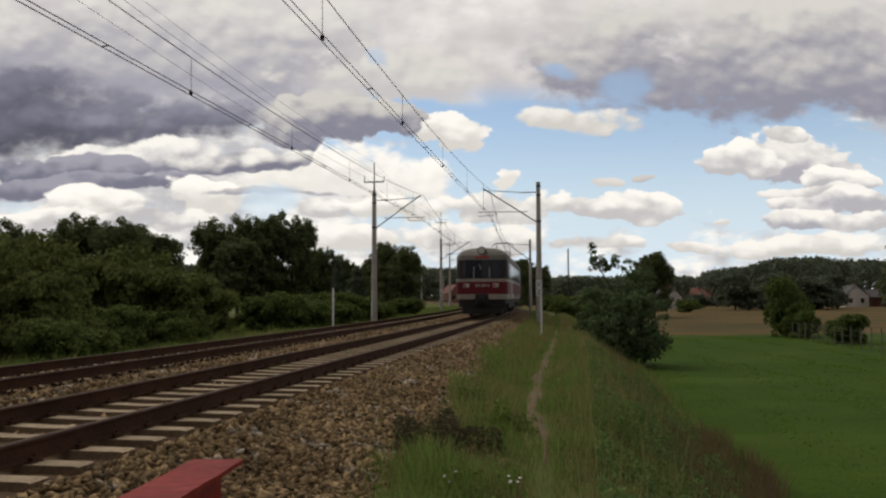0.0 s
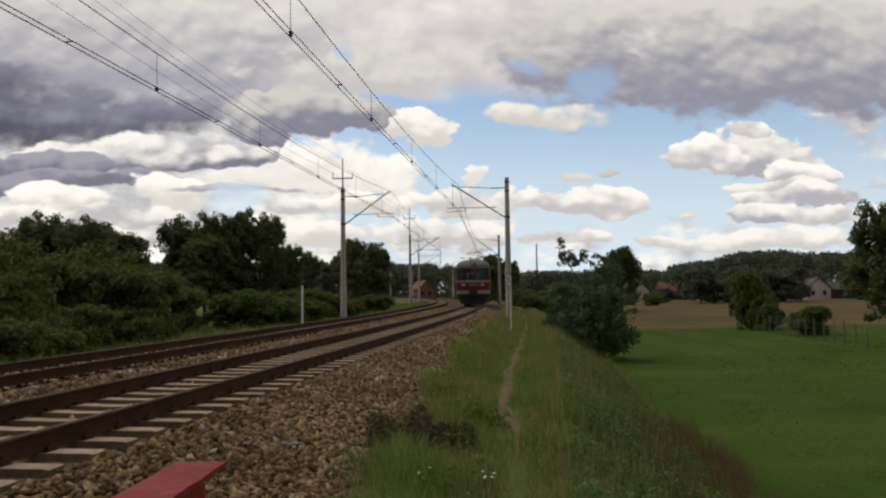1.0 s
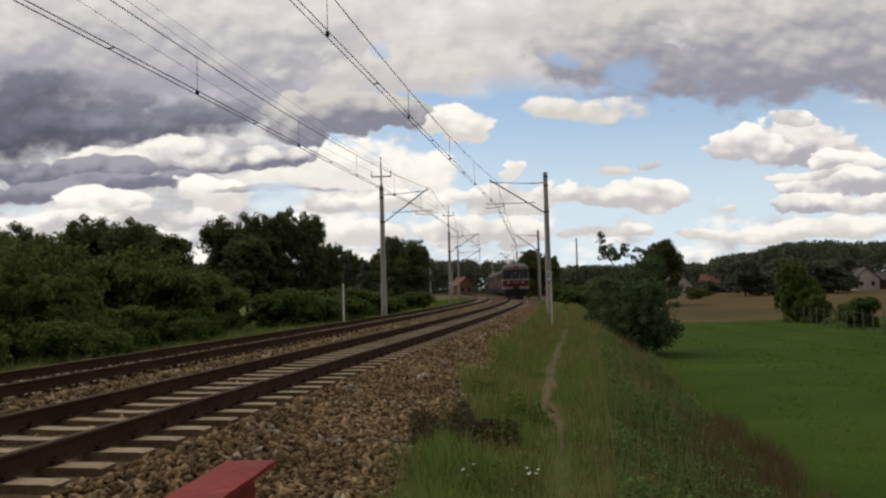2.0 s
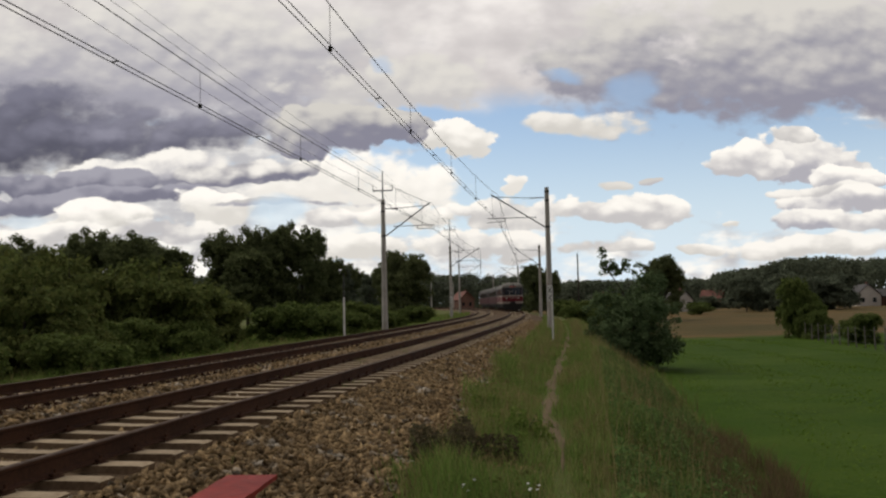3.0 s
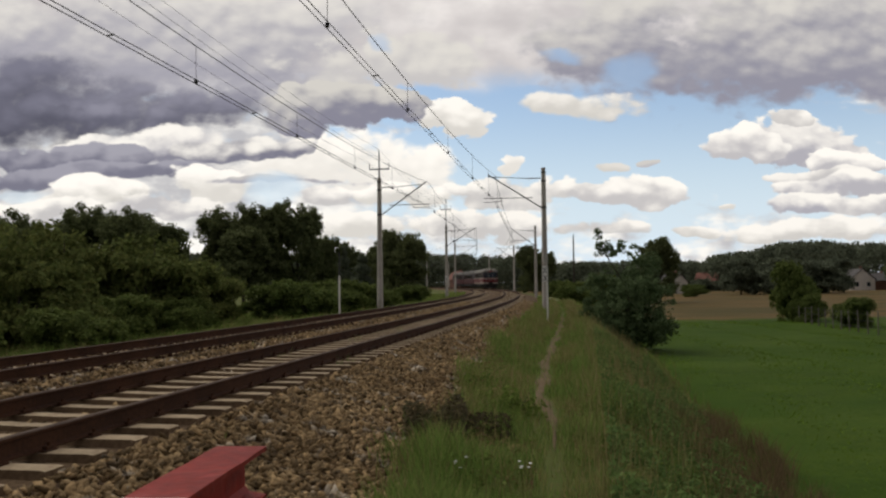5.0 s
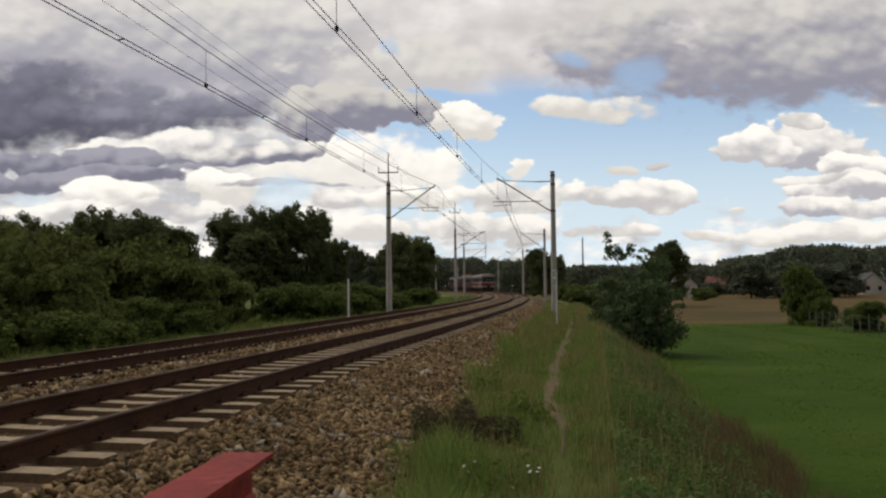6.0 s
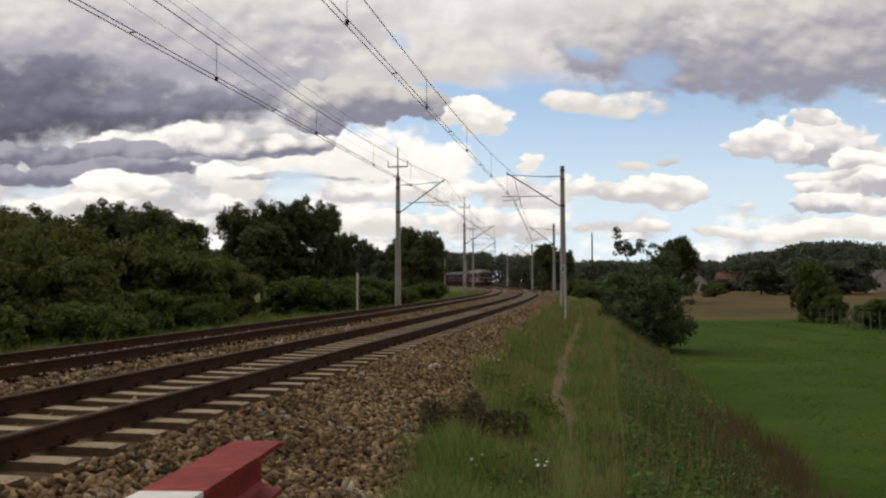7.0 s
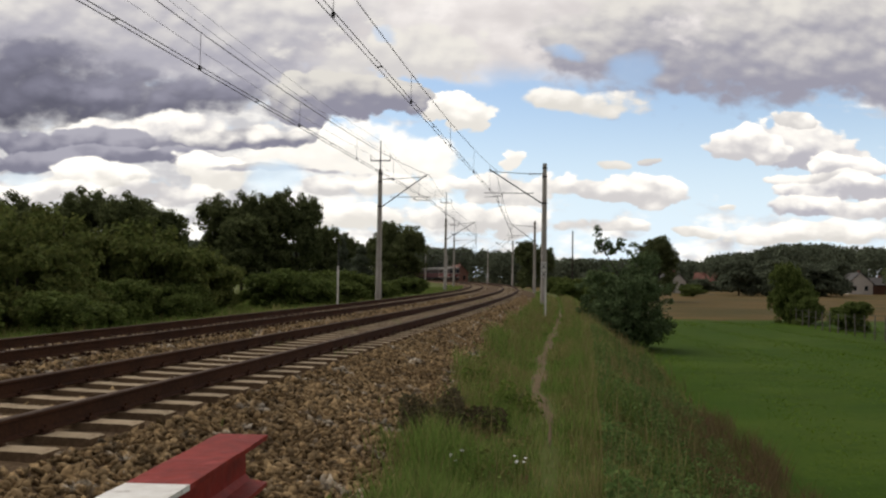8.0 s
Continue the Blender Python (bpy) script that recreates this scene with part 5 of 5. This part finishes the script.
# ---- ballast stones ----
def stone_shapes(count, seed):
    """Angular stones: a 20-sided ball knocked out of shape."""
    bm = bmesh.new()
    bmesh.ops.create_icosphere(bm, subdivisions=1, radius=1.0)
    base = np.array([v.co for v in bm.verts])
    tris = np.array([[v.index for v in f.verts] for f in bm.faces])
    bm.free()
    r = np.random.default_rng(seed)
    out = []
    for _ in range(count):
        v = base * r.uniform(0.62, 1.3, (len(base), 1)) * np.array([r.uniform(0.8, 1.35), r.uniform(0.7, 1.1), r.uniform(0.5, 0.85)])
        for _ in range(3):
            cut = r.normal(0, 1, 3)
            cut /= np.linalg.norm(cut)
            v = v - np.clip(v @ cut - 0.52, 0, None)[:, None] * cut
        out.append(v)
    return out, tris


def make_ballast():
    ballast = thing("ballast_stones", "loose angular grey-brown ballast stones around the tracks", "ballast")
    shapes, tris = stone_shapes(14, 3)
    meshes = [big_mesh("stone", v, tris, STONE_PIECE) for v in shapes]
    for i in range(290):
        s, o = rng.uniform(0.6, 7.5), rng.uniform(1.5, 3.3)
        size = rng.uniform(0.030, 0.060)
        z = float(height(np.float64(s), np.float64(o)))
        ob = part("stone", meshes[i % 14], STONE_PIECE, ballast)
        ob.matrix_world = Matrix.Translation(spot_at(s, o, z + size * 0.45)) @ Euler(rng.uniform(-0.6, 0.6, 3) + np.array([0, 0, rng.uniform(0, 6)])).to_matrix().to_4x4() @ Matrix.Scale(size, 4)
    groups = [(6000, -14, -1.5, 1.36, 3.65, 0.03, 0.06), (15000, -1.5, 10, 1.36, 3.65, 0.018, 0.055), (15000, 10, 26, 1.36, 3.6, 0.024, 0.06), (6000, 26, 60, 1.3, 3.5, 0.05, 0.085), (3500, -1, 20, -0.64, 0.64, 0.03, 0.055),
              (6500, 0, 22, -3.0, -0.85, 0.03, 0.058), (5000, 22, 60, -3.0, -0.85, 0.045, 0.075), (3500, 5, 50, -6.6, -5.0, 0.04, 0.07), (3000, 20, 60, -0.64, 0.64, 0.04, 0.06), (2500, 3, 40, -4.6, -3.3, 0.035, 0.06)]
    all_v, all_f, n0 = [], [], 0
    for count, s0, s1, o0, o1, r0, r1 in groups:
        s, o = rng.uniform(s0, s1, count), rng.uniform(o0, o1, count)
        keep = (o < ballast_edge(s) + 0.22 * np.sin(s * 0.9) + rng.normal(0, 0.12, count)) & ~((np.abs(o) > 0.66) & (np.abs(o) < 0.86))
        in_sleeper = (np.abs(((s - SLEEPER_S0 + 0.3) % SLEEPER_STEP) - 0.3) < 0.15) & (np.abs(o) < 1.3)
        keep &= ~in_sleeper
        s, o = s[keep], o[keep]
        x, y, _ = along(s, o)
        size = rng.uniform(r0, r1, len(s))
        z = height(s, o) + size * rng.uniform(0.0, 0.6, len(s)) + np.where(np.abs(o) < 1.35, -0.035, 0.0)
        a = rng.uniform(0, 2 * np.pi, len(s))
        tilt = rng.normal(0, 0.5, (len(s), 2))
        pick = rng.integers(0, len(shapes), len(s))
        for q in range(len(shapes)):
            w_ = np.where(pick == q)[0]
            v = shapes[q][None] * size[w_][:, None, None]
            c, d = np.cos(a[w_])[:, None], np.sin(a[w_])[:, None]
            vx, vy, vz = v[:, :, 0], v[:, :, 1], v[:, :, 2]
            vz2 = vz + vx * tilt[w_, 0:1] + vy * tilt[w_, 1:2]
            vv = np.stack([vx * c - vy * d + x[w_][:, None], vx * d + vy * c + y[w_][:, None], vz2 + z[w_][:, None]], -1)
            all_v.append(vv.reshape(-1, 3))
            f = (np.arange(len(w_))[:, None, None] * 12 + tris[None]).reshape(-1, 3) + n0
            all_f.append(f)
            n0 += len(w_) * 12
    rest = part("loose_stones", big_mesh("loose_stones", np.concatenate(all_v), np.concatenate(all_f), STONE), STONE, ballast)
    tagged(rest, kind="stuff")


make_ballast()


# ---- posts, signs, fence ----
def make_beam():
    """The end of a painted steel barrier beam near the eye, on a short post."""
    beam = thing("barrier_beam", "steel barrier beam with red and white painted bands", "barrier", BEAM)
    half, tall, flange, web = 0.064, 0.130, 0.011, 0.008
    outline = [(-half, 0), (half, 0), (half, -flange), (web + 0.012, -flange - 0.006), (web, -flange - 0.02), (web, -tall + flange + 0.02), (web + 0.012, -tall + flange + 0.006), (half, -tall + flange), (half, -tall), (-half, -tall),
               (-half, -tall + flange), (-web - 0.012, -tall + flange + 0.006), (-web, -tall + flange + 0.02), (-web, -flange - 0.02), (-web - 0.012, -flange - 0.006), (-half, -flange)]
    y = 0.0
    for i, (length, mat_, label) in enumerate(((0.525, REDPAINT, "dull red painted end of the beam"), (0.45, WHITE, "chipped white painted band"), (0.45, REDPAINT, "dull red painted band"))):
        n = 6
        pts = [(0, y - length * j / n, 0, 0) for j in range(n + 1)]
        verts, faces = sweep(pts, outline)
        verts = [(a + math.sin(b * 31 + c * 57) * 0.0009, b + (0.004 * math.sin(a * 140) if abs(b - y) < 1e-6 and i else 0), c + math.sin(a * 43 + b * 23) * 0.0009) for a, b, c in verts]
        part("painted_band", mesh_from("painted_band", verts, faces, mat_), mat_, beam, label)
        y -= length + 0.0005
    bm = bmesh.new()
    box(bm, -0.05, y + 0.15, -1.6, 0.05, y + 0.25, -tall - 0.0005, bevel=0.004)
    part("post", bm, REDPAINT, beam)


BEAM = pose(-0.474, 2.205, 0.722, 0, 0, -6.2)
make_beam()


def make_marker_post():
    post = thing("trackside_sign", "thin white sign post with a dark-crossed white board", "sign", pose(5.40, 37.9, 0, 0, 0, -6))
    z0, top = -0.95, 1.85
    bm = bmesh.new()
    rod(bm, (0, 0, z0), (0, 0, top), 0.035, sides=10)
    part("pole", bm, WHITE, post)
    bm = bmesh.new()
    rod(bm, (0, 0, -0.62), (0, 0, -0.52), 0.075, sides=12)
    part("collar", bm, WHITE, post)
    bm = bmesh.new()
    box(bm, -0.22, -0.06, 1.15, 0.04, -0.035, 1.85, bevel=0.006)
    board = part("board", bm, WHITE, post, "narrow white sign board")
    for a in (32, -32):
        for zc in (1.31, 1.66):
            bm = bmesh.new()
            box(bm, -0.013, -0.068, -0.15, 0.013, -0.062, 0.15, pose(-0.09, 0, zc, 0, a, 0))
            part("cross_bar", bm, BLACK, board)


make_marker_post()


def make_post_left():
    post = thing("marker_post", "slim white marker post with a dark upper part", "post", pose(-4.0, 40, 0))
    bm = bmesh.new()
    rod(bm, (0, 0, -1.0), (0, 0, 1.55), 0.045, sides=10)
    part("white_tube", bm, WHITE, post)
    bm = bmesh.new()
    rod(bm, (0, 0, 1.55), (0, 0, 2.65), 0.035, 0.025, sides=10)
    part("dark_tube", bm, STEEL, post, "dark steel upper tube")


make_post_left()


def make_utility_pole(x, y, top, label):
    pole = thing("utility_pole", label, "pole", pose(x, y, 0))
    bm = bmesh.new()
    rod(bm, (0, 0, -2.2), (0, 0, top), 0.13, 0.09, sides=10)
    part("pole", bm, BARK, pole)
    bm = bmesh.new()
    rod(bm, (0, 0, top), (0, 0, top + 0.25), 0.03, sides=6)
    part("pin", bm, STEEL, pole)


make_utility_pole(20.9, 120, 7.75, "lone grey wooden utility pole beyond the embankment")


def make_fence():
    fence = thing("field_fence", "weathered post and wire fence along the meadow", "fence")
    spots = [Vector((26.8 - i * 0.235, 62 - i * 1.5, -1.97)) for i in range(15)]
    wood = surface("grey_fence_wood", (0.17, 0.155, 0.13), (0.11, 0.10, 0.08), 0.9, grain=20, broad=3, bump=0.3)
    for p in spots:
        bm = bmesh.new()
        lean = rng.normal(0, 0.04, 2)
        rod(bm, p + Vector((0, 0, -0.2)), p + Vector((lean[0], lean[1], 1.25 + rng.uniform(-0.12, 0.15))), 0.04, 0.033, 8)
        part("post", bm, wood, fence)
    for z in (0.35, 0.75, 1.1):
        pts = [tuple(p + Vector((0, 0, z))) for p in spots]
        part("wire", mesh_from("wire", *wire_tube(pts, 0.006), STEEL), STEEL, fence)


make_fence()


# ---- houses far off ----
PLASTER = surface("house_plaster", (0.62, 0.59, 0.53), (0.5, 0.47, 0.42), 0.9, grain=4, broad=0.6, bump=0.1)
OCHRE = surface("ochre_plaster", (0.50, 0.36, 0.16), (0.4, 0.28, 0.13), 0.9, grain=4, broad=0.6, bump=0.1)
BRICK = surface("red_brick", (0.20, 0.10, 0.07), (0.14, 0.07, 0.05), 0.9, grain=8, broad=0.8, bump=0.3)
TILES = surface("red_roof_tiles", (0.20, 0.075, 0.055), (0.13, 0.055, 0.04), 0.85, grain=7, broad=0.8, bump=0.4)
SLATE = surface("dark_roof_sheet", (0.07, 0.065, 0.06), (0.045, 0.04, 0.04), 0.8, grain=7, broad=0.8, bump=0.3)


def make_house(x, y, z, w_, d_, eave, ridge, turn, wall_m, roof_m, label):
    house = thing("house", label, "house", pose(x, y, z, 0, 0, turn))
    bm = bmesh.new()
    v = [bm.verts.new(p) for p in ((-w_ / 2, -d_ / 2, -0.5), (w_ / 2, -d_ / 2, -0.5), (w_ / 2, -d_ / 2, eave), (0, -d_ / 2, ridge), (-w_ / 2, -d_ / 2, eave),
                                   (-w_ / 2, d_ / 2, -0.5), (w_ / 2, d_ / 2, -0.5), (w_ / 2, d_ / 2, eave), (0, d_ / 2, ridge), (-w_ / 2, d_ / 2, eave))]
    for f in ((0, 1, 2, 3, 4), (9, 8, 7, 6, 5), (1, 6, 7, 2), (5, 0, 4, 9), (0, 5, 6, 1), (2, 7, 8, 3), (3, 8, 9, 4)):
        bm.faces.new([v[i] for i in f])
    part("wall", bm, wall_m, house)
    rise = ridge - eave
    for side in (-1, 1):
        bm = bmesh.new()
        slope = math.degrees(math.atan2(rise, w_ / 2))
        run = math.hypot(rise, w_ / 2) + 0.45
        box(bm, 0, -d_ / 2 - 0.35, 0.02, run, d_ / 2 + 0.35, 0.16, Matrix.Translation((0, 0, ridge + 0.02)) @ pose(0, 0, 0, 0, slope, 0) if side > 0 else Matrix.Translation((0, 0, ridge + 0.02)) @ pose(0, 0, 0, 0, 0, 180) @ pose(0, 0, 0, 0, slope, 0))
        part("roof_slope", bm, roof_m, house)
    for q in (-w_ * 0.24, w_ * 0.24):
        bm = bmesh.new()
        box(bm, q - 0.45, -d_ / 2 - 0.03, 0.9, q + 0.45, -d_ / 2 + 0.05, 2.1, bevel=0.01)
        part("window", bm, TRAIN_GLASS, house)
    bm = bmesh.new()
    box(bm, w_ * 0.12, -0.3, ridge - 0.6, w_ * 0.12 + 0.5, 0.3, ridge + 0.75, bevel=0.02)
    part("chimney", bm, BRICK, house)


make_house(59.5, 205, -1.8, 4.2, 7, 2.6, 4.6, 12, PLASTER, SLATE, "small white gabled house among trees across the field")
make_house(97, 292, -1.5, 6, 7, 2.6, 5.2, 55, BRICK, TILES, "brick house with a red tiled roof among trees")
make_house(120, 298, -1.5, 7, 9, 3.2, 6.4, 35, BRICK, SLATE, "brown brick house with dark roof among trees")
make_house(113, 222, -1.8, 6, 8, 2.8, 5.4, -8, PLASTER, SLATE, "white house with a dark sheet roof across the field")
make_house(121, 224, -1.8, 8, 7, 2.4, 4.2, 80, BRICK, SLATE, "low outbuilding with a dark roof beside the white house")
make_house(10.6, 275, -0.6, 5, 7, 3.0, 5.4, 20, BRICK, TILES, "reddish brick house beyond the bend of the line")
make_house(30.0, 150, -1.7, 3.2, 5, 2.2, 3.6, 10, OCHRE, SLATE, "small ochre shed half hidden behind shrubs")


def motions():
    """The train runs away along the main track."""
    lead = 0.0
    for car, length in CARS:
        rows = []
        for t in np.arange(0, 8.01, 0.25):
            back_s = float(np.interp(t, TRAIN_T, TRAIN_S)) + lead
            a, b = spot_at(back_s + 3.0, 0), spot_at(back_s + length - 3.0, 0)
            mid, d = (a + b) / 2, b - a
            rows.append((float(t), pose(mid.x, mid.y, 0.0, 0, 0, -math.degrees(math.atan2(d.x, d.y)))))
        walk(car, rows)
        lead += length + 0.6


# where the tail of the train is along the line, second by second
TRAIN_T = [0, 1, 2, 3, 4, 5, 6, 7, 8]
TRAIN_S = [43.0, 68, 91, 114, 137, 160, 183, 205.5, 227]
motions()
